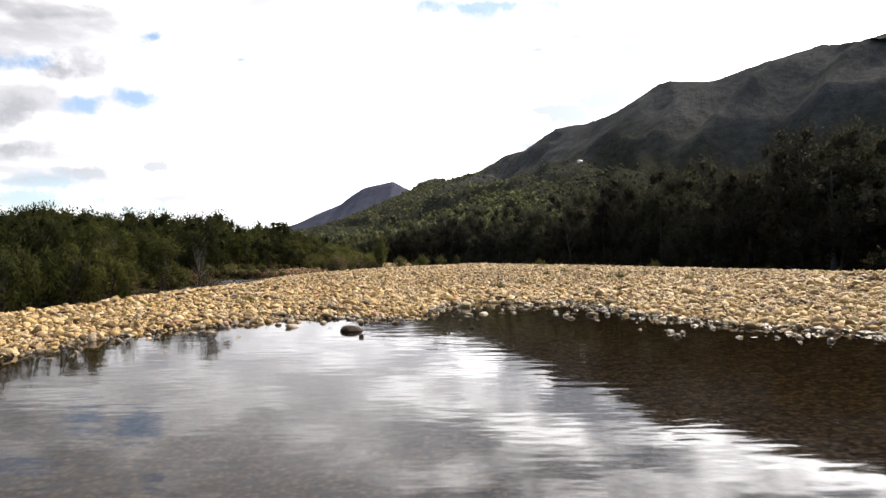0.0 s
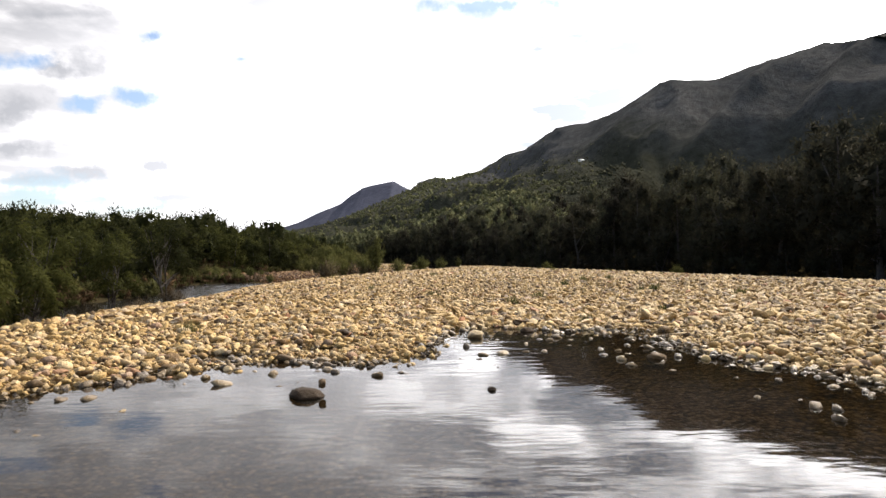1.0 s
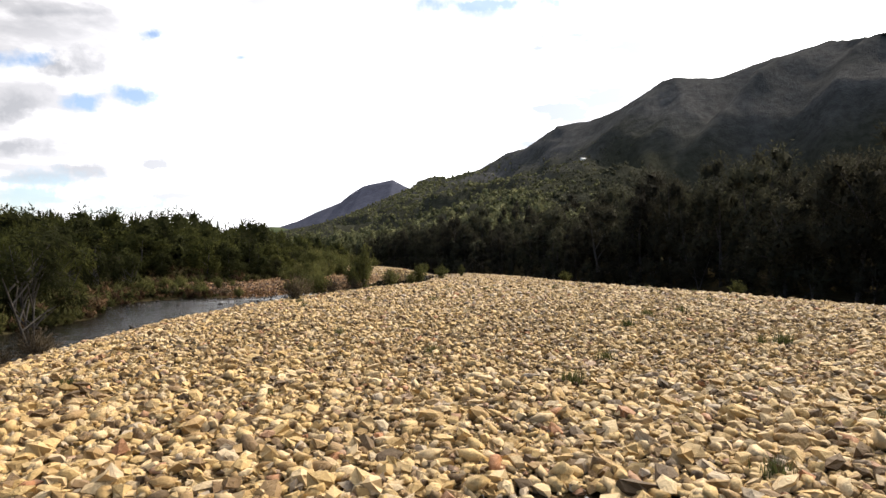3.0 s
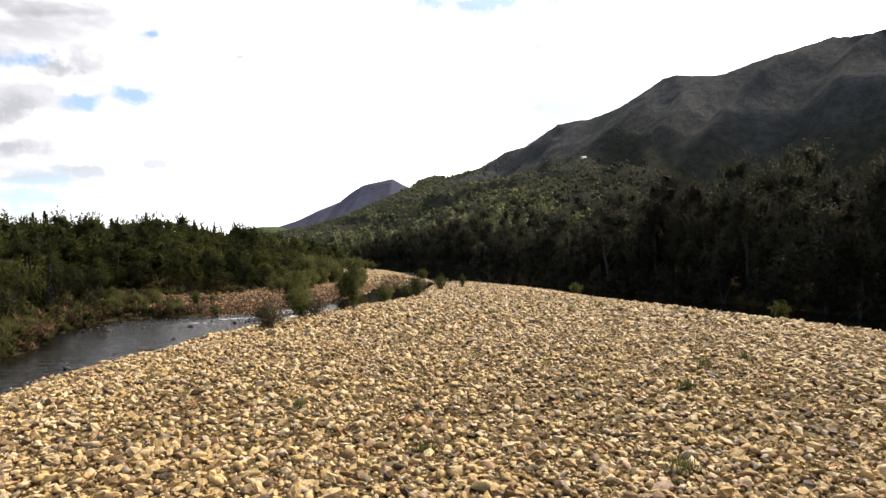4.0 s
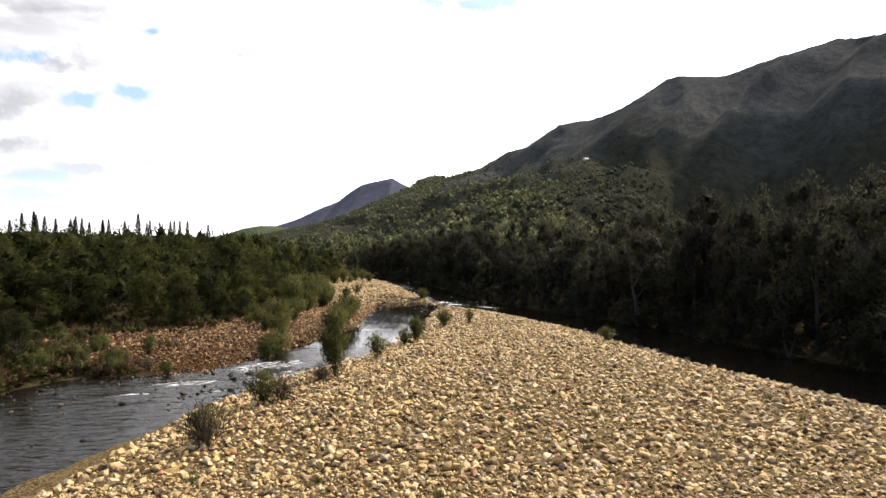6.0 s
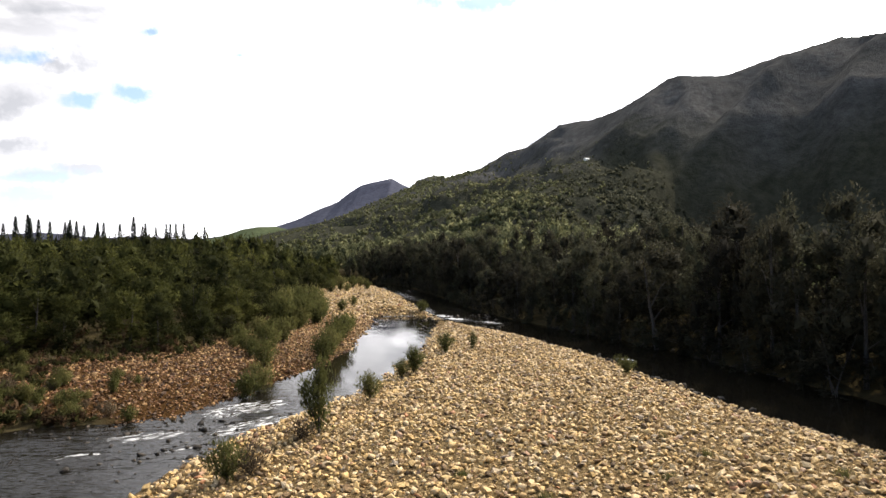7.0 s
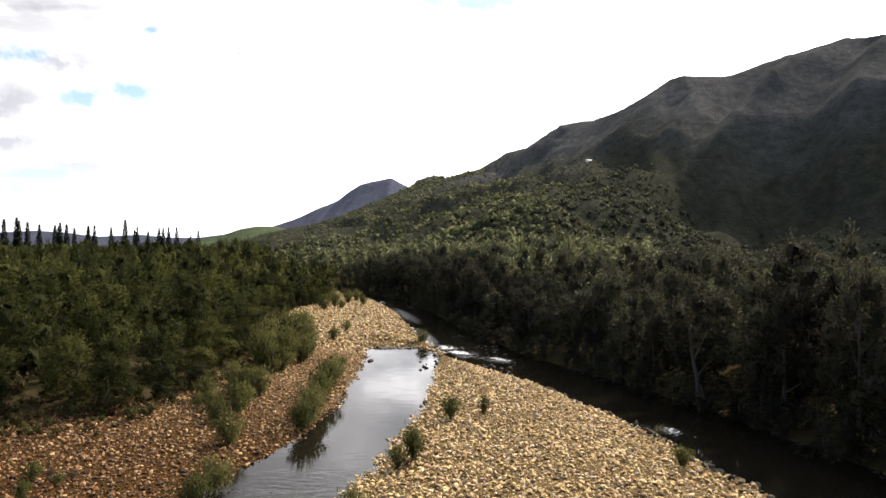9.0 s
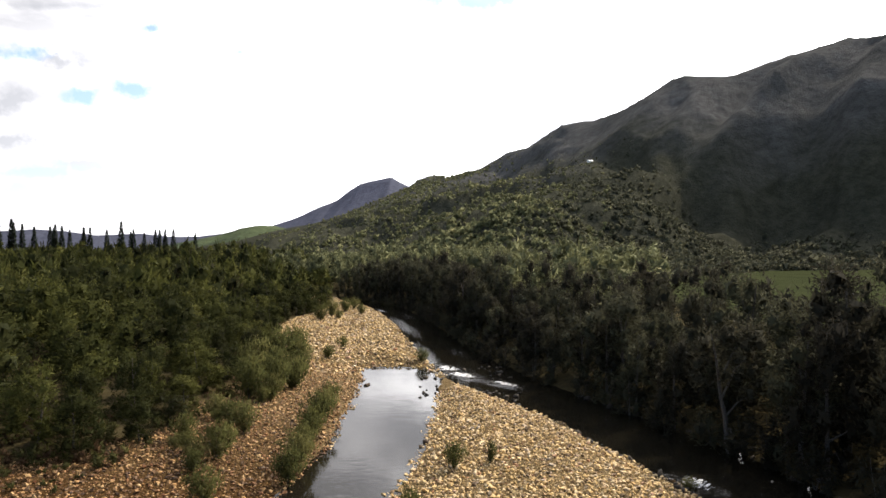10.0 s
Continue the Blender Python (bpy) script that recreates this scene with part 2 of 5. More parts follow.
def leaf_material(name, stops, tint_attribute=False, through_light=0.3, grain=2.6):
    m, t, p = material(name)
    pos = world_pos(t)
    if tint_attribute:
        a = t.nodes.new("ShaderNodeAttribute")
        a.attribute_name = "tint"
        rnd = a.outputs["Fac"]
    else:
        rnd = t.nodes.new("ShaderNodeObjectInfo").outputs["Random"]
    leafy = t.nodes.new("ShaderNodeNewGeometry").outputs["Random Per Island"]
    f = math_node(t, "ADD", math_node(t, "MULTIPLY", rnd, 0.72), math_node(t, "MULTIPLY", leafy, 0.28))
    col = ramp(t, f, stops)
    col = mix(t, 0.5, col, ramp(t, noise_at(t, pos, 0.8, 3.0), [(0.3, (0.6, 0.6, 0.6)), (0.7, (1, 1, 1))]), "MULTIPLY")
    t.links.new(col, p.inputs["Base Color"])
    p.inputs["Roughness"].default_value = 0.9
    p.inputs["IOR"].default_value = 1.15
    bump(t, p, noise_at(t, pos, grain, 3.0, 0.6), 0.5, 0.35 / grain)
    tr = t.nodes.new("ShaderNodeBsdfTranslucent")
    t.links.new(col, tr.inputs["Color"])
    mx = t.nodes.new("ShaderNodeMixShader")
    mx.inputs[0].default_value = through_light
    t.links.new(p.outputs[0], mx.inputs[1])
    t.links.new(tr.outputs[0], mx.inputs[2])
    t.links.new(mx.outputs[0], t.nodes["Material Output"].inputs[0])
    return m


GREEN = [(0.0, (0.031, 0.026, 0.015)), (0.16, (0.020, 0.023, 0.009)), (0.45, (0.033, 0.037, 0.012)), (0.75, (0.053, 0.058, 0.016)), (1.0, (0.108, 0.105, 0.032))]
# the right bank's shade is darkened into this olive
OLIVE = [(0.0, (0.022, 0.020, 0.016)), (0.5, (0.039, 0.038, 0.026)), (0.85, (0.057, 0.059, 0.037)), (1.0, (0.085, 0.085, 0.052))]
BUSH = [(0.0, (0.052, 0.058, 0.021)), (0.5, (0.098, 0.102, 0.035)), (1.0, (0.165, 0.155, 0.060))]
DRY = [(0.0, (0.05, 0.04, 0.03)), (1.0, (0.14, 0.11, 0.07))]
M_LEAF = leaf_material("green_foliage", GREEN, False, 0.42)
M_LEAF_FAR = leaf_material("green_foliage_joined", GREEN, True, 0.42)
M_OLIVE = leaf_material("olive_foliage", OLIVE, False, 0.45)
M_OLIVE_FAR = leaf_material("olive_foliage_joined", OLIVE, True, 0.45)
# sunlight and some haze grey are put into these brighter slope greens
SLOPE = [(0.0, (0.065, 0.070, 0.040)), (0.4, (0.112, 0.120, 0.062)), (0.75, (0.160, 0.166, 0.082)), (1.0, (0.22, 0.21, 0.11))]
M_SLOPE_LIT = leaf_material("slope_foliage_lit_tone", SLOPE, True, 0.3, 1.0)
# the same foliage with the mountain flank's shade darkened into its colour
M_SLOPE_SHADE = leaf_material("slope_foliage_shade_tone", [(0.0, (0.044, 0.046, 0.033)), (0.5, (0.066, 0.070, 0.046)), (1.0, (0.100, 0.101, 0.062))], True, 0.3, 1.0)
M_BUSH = leaf_material("bush_foliage", BUSH, False, 0.5)
M_SCRUB = leaf_material("scrub_foliage", [(0.0, (0.030, 0.032, 0.012)), (0.5, (0.055, 0.056, 0.020)), (1.0, (0.10, 0.095, 0.035))], True, 0.4)
M_RUST = leaf_material("rusty_scrub_foliage", [(0.0, (0.045, 0.028, 0.017)), (1.0, (0.11, 0.070, 0.038))], True, 0.3)
M_DRY = leaf_material("dry_twigs", DRY)
M_PINE = leaf_material("pine_foliage", [(0.0, (0.018, 0.026, 0.016)), (1.0, (0.040, 0.052, 0.03))], False, 0.1)
M_GRASS = leaf_material("grass_blades", [(0.0, (0.06, 0.075, 0.025)), (1.0, (0.16, 0.15, 0.06))])


def bark_material():
    m, t, p = material("grey_bark")
    pos = world_pos(t)
    t.links.new(ramp(t, noise_at(t, pos, 9.0, 6.0), [(0.3, (0.026, 0.022, 0.019)), (0.7, (0.062, 0.054, 0.046))]), p.inputs["Base Color"])
    p.inputs["Roughness"].default_value = 0.9
    return m


M_BARK = bark_material()


def mountain_material(name, stops, scale, zone=False):
    m, t, p = material(name)
    pos = world_pos(t)
    big, mid = noise_at(t, pos, scale, 6.0, 0.6), noise_at(t, pos, scale * 14, 7.0, 0.65)
    col = ramp(t, big, stops)
    col = mix(t, 0.75, col, ramp(t, mid, [(0.34, (0.50, 0.50, 0.50)), (0.62, (1.0, 1.0, 1.0))]), "MULTIPLY")
    if zone:
        # woods below, open scrub above
        sep = t.nodes.new("ShaderNodeSeparateXYZ")
        t.links.new(pos, sep.inputs[0])
        h = math_node(t, "ADD", sep.outputs[2], math_node(t, "MULTIPLY", math_node(t, "SUBTRACT", big, 0.5), 160.0))
        g = math_node(t, "DIVIDE", math_node(t, "SUBTRACT", h, 85.0), 80.0, True)
        wood = ramp(t, mid, [(0.35, (0.024, 0.025, 0.018)), (0.65, (0.042, 0.043, 0.032))])
        col = mix(t, g, wood, col)
    t.links.new(col, p.inputs["Base Color"])
    p.inputs["Roughness"].default_value = 0.95
    p.inputs["IOR"].default_value = 1.02
    bump(t, p, math_node(t, "ADD", mid, noise_at(t, pos, scale * 45, 5.0, 0.7)), 1.0, 1.6)
    return m


# scrub greyed in its base colour to carry the haze
M_MOUNT = mountain_material("hazed_scrub_slope", [(0.3, (0.047, 0.049, 0.048)), (0.5, (0.069, 0.070, 0.070)), (0.7, (0.091, 0.090, 0.088))], 0.008, True)
# blue of distance: the haze is painted into this rock colour
M_HAZE_BLUE = mountain_material("haze_blue_slope", [(0.3, (0.052, 0.057, 0.082)), (0.7, (0.070, 0.075, 0.102))], 0.004)
M_HILL = mountain_material("distant_green_slope", [(0.35, (0.045, 0.058, 0.036)), (0.6, (0.085, 0.105, 0.055))], 0.006)


def plain(name, col, rough=0.7):
    m, t, p = material(name)
    pos = world_pos(t)
    t.links.new(mix(t, 0.3, col, ramp(t, noise_at(t, pos, 2.0), [(0.3, (0.6, 0.6, 0.6)), (0.7, (1, 1, 1))]), "MULTIPLY"), p.inputs["Base Color"])
    p.inputs["Roughness"].default_value = rough
    return m


# ---- mesh tools ----
rng = np.random.default_rng(7)


def mesh_np(name, verts, quads=None, tris=None, mats=(), smooth=False, normals=None):
    """A mesh from arrays of corners, four-sided and three-sided faces."""
    me = bpy.data.meshes.new(name)
    verts = np.asarray(verts, np.float32)
    parts, sizes = [], []
    if quads is not None and len(quads):
        parts.append(np.asarray(quads, np.int32).ravel())
        sizes.append(np.full(len(quads), 4, np.int32))
    if tris is not None and len(tris):
        parts.append(np.asarray(tris, np.int32).ravel())
        sizes.append(np.full(len(tris), 3, np.int32))
    loops, sizes = np.concatenate(parts), np.concatenate(sizes)
    me.vertices.add(len(verts))
    me.vertices.foreach_set("co", verts.ravel())
    me.loops.add(len(loops))
    me.loops.foreach_set("vertex_index", loops)
    me.polygons.add(len(sizes))
    me.polygons.foreach_set("loop_start", np.concatenate(([0], np.cumsum(sizes)[:-1])).astype(np.int32))
    me.polygons.foreach_set("loop_total", sizes)
    me.polygons.foreach_set("use_smooth", np.full(len(sizes), smooth) if isinstance(smooth, bool) else smooth)
    for m in mats:
        me.materials.append(m)
    me.update(calc_edges=True)
    if normals is not None:
        me.normals_split_custom_set_from_vertices(np.asarray(normals, np.float32))
    return me


def point_attribute(me, name, values):
    me.attributes.new(name, "FLOAT", "POINT").data.foreach_set("value", np.asarray(values, np.float32))


def part(name, me, parent, label=""):
    ob = new(name, me)
    ob.parent = parent
    return tagged(ob, label)


def hash_noise(x, y, seed=0.0):
    """Smooth value noise in -1..1 over arrays."""
    xi, yi = np.floor(x), np.floor(y)
    xf, yf = x - xi, y - yi
    xf, yf = xf * xf * (3 - 2 * xf), yf * yf * (3 - 2 * yf)

    def corner(a, b):
        v = np.sin(a * 127.1 + b * 311.7 + seed * 74.7) * 43758.5453
        return (v - np.floor(v)) * 2 - 1
    return (corner(xi, yi) * (1 - xf) + corner(xi + 1, yi) * xf) * (1 - yf) + (corner(xi, yi + 1) * (1 - xf) + corner(xi + 1, yi + 1) * xf) * yf


def fbm(x, y, octaves=4, seed=0.0):
    s, a = 0, 1.0
    for i in range(octaves):
        s = s + a * hash_noise(x * 2 ** i, y * 2 ** i, seed + i)
        a *= 0.5
    return s / 1.9


# ---- the plan: waters, banks and bars ----
POOL = [(-12, -45), (-11, -12), (-9.5, 3), (-8.0, 9.8), (-6.9, 12.6), (-5.7, 14.2), (-5.0, 15.5), (-3.8, 16.1), (-2.6, 16.2), (-1.8, 16.0), (-0.6, 16.6), (-0.3, 18.0), (0.1, 21.2),
        (2.0, 21.9), (3.0, 20.7), (4.3, 20.6), (5.5, 18.5), (6.2, 15.7), (7.4, 13.2), (9.3, 10.5), (14, 5), (26, -10), (34, -45)]
LEFT_RIVER = [(-22, -45), (-19, -10), (-16, 8), (-14.4, 18), (-13.8, 30), (-13.9, 36), (-14.6, 42), (-14.1, 47), (-13.4, 51.5), (-12, 57), (-10.5, 62),
              (-9.0, 66.5), (-6.3, 71.8), (-4.4, 77), (-3.2, 84), (-2.1, 91), (-1.1, 100), (-0.8, 112), (-1.2, 120), (-3.2, 123.4), (-6.9, 124.2), (-11.4, 123.2), (-11.0, 118),
              (-10.2, 111), (-10, 100), (-10.2, 90), (-11.2, 82.5), (-12.8, 78.5), (-14.3, 72.5), (-16, 68.3), (-18.6, 66.5), (-23.5, 66), (-25, 62),
              (-23.8, 56), (-20.6, 49), (-20.8, 42), (-20.6, 34), (-20.6, 26), (-22, 12), (-28, -10), (-36, -45)]
RIGHT_RIVER = [(-36, 252), (-34, 235), (-22, 211), (-15.5, 190), (-10, 164), (-6.0, 140), (-3.2, 127), (-2.6, 124.5), (-1.7, 120), (-0.2, 115), (2.2, 109.5), (4.2, 106), (7.0, 101.3),
               (8.8, 96), (11.3, 89.5), (13.0, 84), (14.2, 77), (15.7, 70), (17.6, 64), (19.8, 57), (22.5, 48), (25.5, 38), (29, 25), (33, 5), (42, -45),
               (54, -45), (44, 5), (38, 25), (33.5, 40), (30, 52), (27, 64), (24, 76), (21, 88), (17, 99), (13, 108), (9.8, 116), (7, 124), (2.6, 143),
               (-1.5, 165), (-5.8, 185), (-11.5, 208), (-22, 228), (-30, 243), (-45, 260)]
LEVEL_POOL, LEVEL_RIVER = 0.0, -0.4


def signed_distance(x, y, poly):
    """Distance to the outline, negative inside."""
    d2 = np.full(x.shape, 1e18)
    inside = np.zeros(x.shape, bool)
    for (ax, ay), (bx, by) in zip(poly, poly[1:] + poly[:1]):
        dx, dy = bx - ax, by - ay
        k = np.clip(((x - ax) * dx + (y - ay) * dy) / (dx * dx + dy * dy), 0, 1)
        d2 = np.minimum(d2, (x - ax - k * dx) ** 2 + (y - ay - k * dy) ** 2)
        cross = (ay > y) != (by > y)
        with np.errstate(divide="ignore", invalid="ignore"):
            inside ^= cross & (x < dx * (y - ay) / (dy if dy else 1e-9) + ax)
    d = np.sqrt(d2)
    return np.where(inside, -d, d)


def soft_min(a, b, k=0.25):
    h = np.clip(0.5 + 0.5 * (b - a) / k, 0, 1)
    return b * (1 - h) + a * h - k * h * (1 - h)


def ground_height(x, y):
    """Height of the ground, and how far it is gravel, at arrays of places."""
    x, y = np.asarray(x, float), np.asarray(y, float)
    wob = 0.5 * fbm(x * 0.45, y * 0.45, 3, 3) + 0.25 * hash_noise(x * 1.7, y * 1.7, 9)
    dp = signed_distance(x, y, POOL) + wob
    dl = signed_distance(x, y, LEFT_RIVER) + wob
    dr = signed_distance(x, y, RIGHT_RIVER) + wob
    dw = np.minimum(dl, dr)
    zp = np.where(dp > 0, 0.02 + 0.030 * dp + 0.0006 * np.maximum(dp, 0) ** 2, np.maximum(0.02 + 0.10 * dp, -0.7))
    zw = np.where(dw > 0, LEVEL_RIVER + 0.04 + 1.25 * (1 - np.exp(-np.maximum(dw, 0) / 4.0)), LEVEL_RIVER + np.maximum(0.04 + 0.16 * dw, -0.7))
    zw = zw - 1.0 * np.clip((-dr - 0.5) / 2, 0, 1)
    z = soft_min(soft_min(zp, zw), 0.86 + 0 * x)
    # puddles behind the pool's shore
    for px, py, rx, ry in ((-1.9, 18.9, 0.6, 0.45), (-2.7, 17.3, 0.6, 0.4), (-4.6, 16.4, 0.6, 0.5), (5.6, 19.6, 0.9, 0.5)):
        z = z - 0.17 * np.exp(-((x - px) / rx) ** 2 - ((y - py) / ry) ** 2)
    # the low gravel on the far side of the left channel, and the island
    low = np.clip((-8.5 - x - 0.02 * (y - 90)) / 3, 0, 1) * np.clip((y - 58) / 8, 0, 1)
    z = np.where(z > -0.3, z * (1 - low) + low * (-0.3 + 0.45 * (z + 0.3)), z)
    # wooded banks rise a little
    right_bank = np.clip((dr - 1.0) / 12, 0, 1) * (x > bank_line(y))
    left_bank = np.clip((forest_edge(y) - x) / 10, 0, 1)
    z = z + 1.3 * right_bank + 1.2 * left_bank
    bar = (1 - np.clip((x - bank_line(y) + 4.0) / 2, 0, 1)) * (1 - np.clip((forest_edge(y) + 2.0 + 1.5 * wob - x) / 4, 0, 1))
    bar = bar * (1 - np.clip((-17.5 - x) / 2, 0, 1) * (y < 67)) * (1 - np.clip((-dr - 0.4) / 1.0, 0, 1) * (y < 112))
    far = np.clip((y - 240) / 10, 0, 1)
    z = z + 0.05 * fbm(x * 0.9, y * 0.9, 3, 5)
    return z, bar * (1 - far)


def bank_line(y):
    """x of the wooded right bank."""
    return np.interp(y, [-45, 5, 25, 40, 52, 64, 76, 88, 99, 108, 116, 124, 145, 165, 185, 208, 228, 243, 300],
                     [54, 44, 38, 33.5, 30, 27, 24, 21, 17, 13, 9.8, 7, 2.1, -1.5, -5.8, -11.5, -22, -31, -80])


def pine_rise(x, y):
    """The low rise under the column pines."""
    a, b, c = np.clip((y - 190) / 170, 0, 1), np.clip((-55 - x) / 50, 0, 1), np.clip((620 - y) / 150, 0, 1)
    return 6.0 * a * a * (3 - 2 * a) * b * c


def forest_edge(y):
    """x of the edge of the left woods."""
    return np.interp(y, [-45, -10, 15, 30, 42, 49, 56, 64, 72, 84, 87, 89.5, 92.5, 97, 109, 125, 145, 157, 165, 185, 200, 215, 235, 250],
                     [-40, -33, -27, -25, -24, -24, -27, -31, -36, -36, -29, -25, -22.8, -22.3, -22.5, -24.5, -28.5, -31, -32.5, -31, -29.5, -33, -46, -62])


def build_ground():
    # one sheet, fine near the river and coarse out to the horizon
    near_x = np.arange(-46, 50.01, 0.7)
    near_y = np.arange(-12, 246.01, 0.95)
    out = np.array([1.5, 4, 8, 15, 28, 50, 90, 160, 300, 550, 1000, 1800, 3000, 4800.0])
    xs = np.concatenate((near_x[0] - out[::-1], near_x, near_x[-1] + out))
    ys = np.concatenate((near_y[0] - out[::-1], near_y, near_y[-1] + out))
    gx, gy = np.meshgrid(xs, ys)
    z, gravel = ground_height(gx, gy)
    flat = np.clip((np.hypot(gx, gy - 100) - 160) / 60, 0, 1)
    z = z * (1 - flat) + 1.2 * flat + pine_rise(gx, gy)
    n, m = gx.shape
    idx = np.arange(n * m).reshape(n, m)
    quads = np.stack((idx[:-1, :-1], idx[:-1, 1:], idx[1:, 1:], idx[1:, :-1]), -1).reshape(-1, 4)
    me = mesh_np("ground", np.stack((gx, gy, z), -1).reshape(-1, 3), quads, mats=(M_GROUND,), smooth=True)
    point_attribute(me, "gravel", (gravel * (1 - flat)).ravel())
    point_attribute(me, "rust_shade", (np.clip((-9.8 - gx) / 1.5, 0, 1) * np.clip((gy - 56) / 4, 0, 1) * np.clip((114 - gy) / 34, 0, 1)).ravel())
    point_attribute(me, "field", np.clip((gx - 48) / 8, 0, 1).ravel())
    return tagged(new("ground", me), "valley floor of gravel bars and dark forest soil", "ground", kind="structure")


def build_water(name, poly, level, step, label, rush=(), chop=0.0, white=1.06):
    x0, x1 = min(p[0] for p in poly) - 4, max(p[0] for p in poly) + 4
    y0, y1 = min(p[1] for p in poly) - 4, max(p[1] for p in poly) + 4
    gx, gy = np.meshgrid(np.arange(x0, x1, step), np.arange(y0, y1, step))
    keep = signed_distance(gx, gy, poly) < 2.2
    n, m = gx.shape
    foam = np.zeros(gx.shape)
    for cx, cy, rx, ry, a, *part_of in rush:
        c, s = math.cos(a), math.sin(a)
        u, v = ((gx - cx) * c + (gy - cy) * s) / rx, (-(gx - cx) * s + (gy - cy) * c) / ry
        foam = np.maximum(foam, np.clip(1.5 - np.sqrt(u * u + v * v), 0, white) * (part_of[0] if part_of else 1))
    z = level + foam ** 2 * (0.07 * fbm(gx * 1.6, gy * 1.6, 3, 2) + 0.02)
    idx = np.arange(n * m).reshape(n, m)
    q = np.stack((idx[:-1, :-1], idx[:-1, 1:], idx[1:, 1:], idx[1:, :-1]), -1)
    q = q[keep[:-1, :-1] & keep[1:, 1:] & keep[:-1, 1:] & keep[1:, :-1]].reshape(-1, 4)
    used, inv = np.unique(q, return_inverse=True)
    co = np.stack((gx, gy, z), -1).reshape(-1, 3)[used]
    me = mesh_np(name, co, inv.reshape(-1, 4), mats=(M_POOL if name == "water_pool" else M_RIVER,), smooth=True)
    point_attribute(me, "rush", foam.ravel()[used])
    point_attribute(me, "chop", np.maximum(foam, chop * (1 - np.clip((gy - 70) / 8, 0, 1))).ravel()[used])
    return tagged(new(name, me), label, "water", kind="structure")


ground = build_ground()
build_water("water_pool", POOL, LEVEL_POOL, 0.8, "still shallow pool mirroring the cloudy sky")
build_water("water_left_river", LEFT_RIVER, LEVEL_RIVER, 0.4, "shallow river channel with rapids and a calm pool",
            [(-12.3, 69.5, 4.6, 2.6, 0.75), (-10.8, 65.8, 4.0, 2.0, 0.9), (-15.5, 64.0, 3.6, 1.3, 0.3), (-13.0, 61.8, 1.8, 0.7, 0.6), (-17.5, 61.0, 2.2, 0.6, 0.4), (-7.5, 123.4, 3.2, 0.5, 0.0)], 0.8, 1.0)
# patches with a sixth value add sparse white for sky glints on ripples
build_water("water_right_river", RIGHT_RIVER, LEVEL_RIVER - 0.01, 0.5, "dark shaded river channel along the wooded bank",
            [(-0.4, 122.6, 3.6, 2.2, -0.9), (1.4, 118.4, 3.6, 2.0, -0.9), (1.6, 134, 1.1, 4, 0.25, 0.8), (-8.0, 184, 1.6, 9, 0.25, 0.82), (6.0, 113.4, 3.4, 1.3, -0.9), (-3.6, 134, 1.3, 9, 0.2, 0.8), (-9.0, 170, 1.5, 17, 0.22, 0.8), (-16, 198, 0.8, 6, 0.35), (14.8, 84.5, 1.5, 2.0, 0.3)])


# ---- mountains and hills ----
ORIGIN = np.array((0.0, 26.0))
SKYLINE = [(-640, 1500, 20), (-483, 1500, 44), (-414, 1500, 64), (-305, 1500, 84), (-223, 1500, 110), (-127, 1500, 152), (-72, 1500, 172), (-58, 1500, 188), (-17, 1500, 199),
           (10, 1450, 186), (80, 1300, 186), (128, 1200, 204), (150, 1120, 197), (174, 1050, 207), (185, 985, 209), (225, 930, 205), (253, 880, 210),
           (268, 830, 216), (279, 780, 222), (294, 780, 225), (350, 780, 224), (381, 800, 238), (424, 800, 253), (453, 800, 261), (491, 780, 270),
           (498, 760, 263), (523, 740, 262), (650, 700, 300), (900, 560, 330), (1000, 200, 300), (1000, -300, 260)]


def crest_line():
    """The skyline with its depth evened out along the sight lines."""
    sk = np.array(SKYLINE, float)
    y = sk[:, 1].copy()
    for _ in range(6):
        y[1:-1] = 0.25 * y[:-2] + 0.5 * y[1:-1] + 0.25 * y[2:]
    keep = np.arange(len(sk)) > 26
    y = np.where(keep, sk[:, 1], y)
    f = np.where(keep, 1.0, (y - 26) / np.where(keep, 1.0, sk[:, 1] - 26))
    return np.stack((sk[:, 0] * f, y, 6.3 + (sk[:, 2] - 6.3) * f), -1)


FOOT_AT = ([-0.45, -0.2, -0.08, 0.05, 0.2, 0.3, 0.40, 0.5, 0.8, 3.0], [800, 420, 290, 200, 190, 240, 330, 400, 420, 420])


def slope_surface(s, top, power, foot):
    """Height of a slope at fractions s of the way to its crest."""
    f = np.clip((s - foot) / (1 - foot), 0, None)
    return np.where(f <= 1, 1.0 + (top - 1.0) * f ** power, top - (top - 1.0) * np.clip((f - 1) * 1.6, 0, 1))


# bearing of each rib at the crest and lower down, its height and its width
RIBS = [(0.365, 0.235, 15, 0.032), (0.64, 0.36, 20, 0.04), (0.515, 0.40, -15, 0.035), (0.175, 0.095, 10, 0.03), (0.27, 0.17, -9, 0.025), (0.44, 0.33, 8, 0.02),
        (0.75, 0.62, 12, 0.03), (0.70, 0.52, -10, 0.03)]


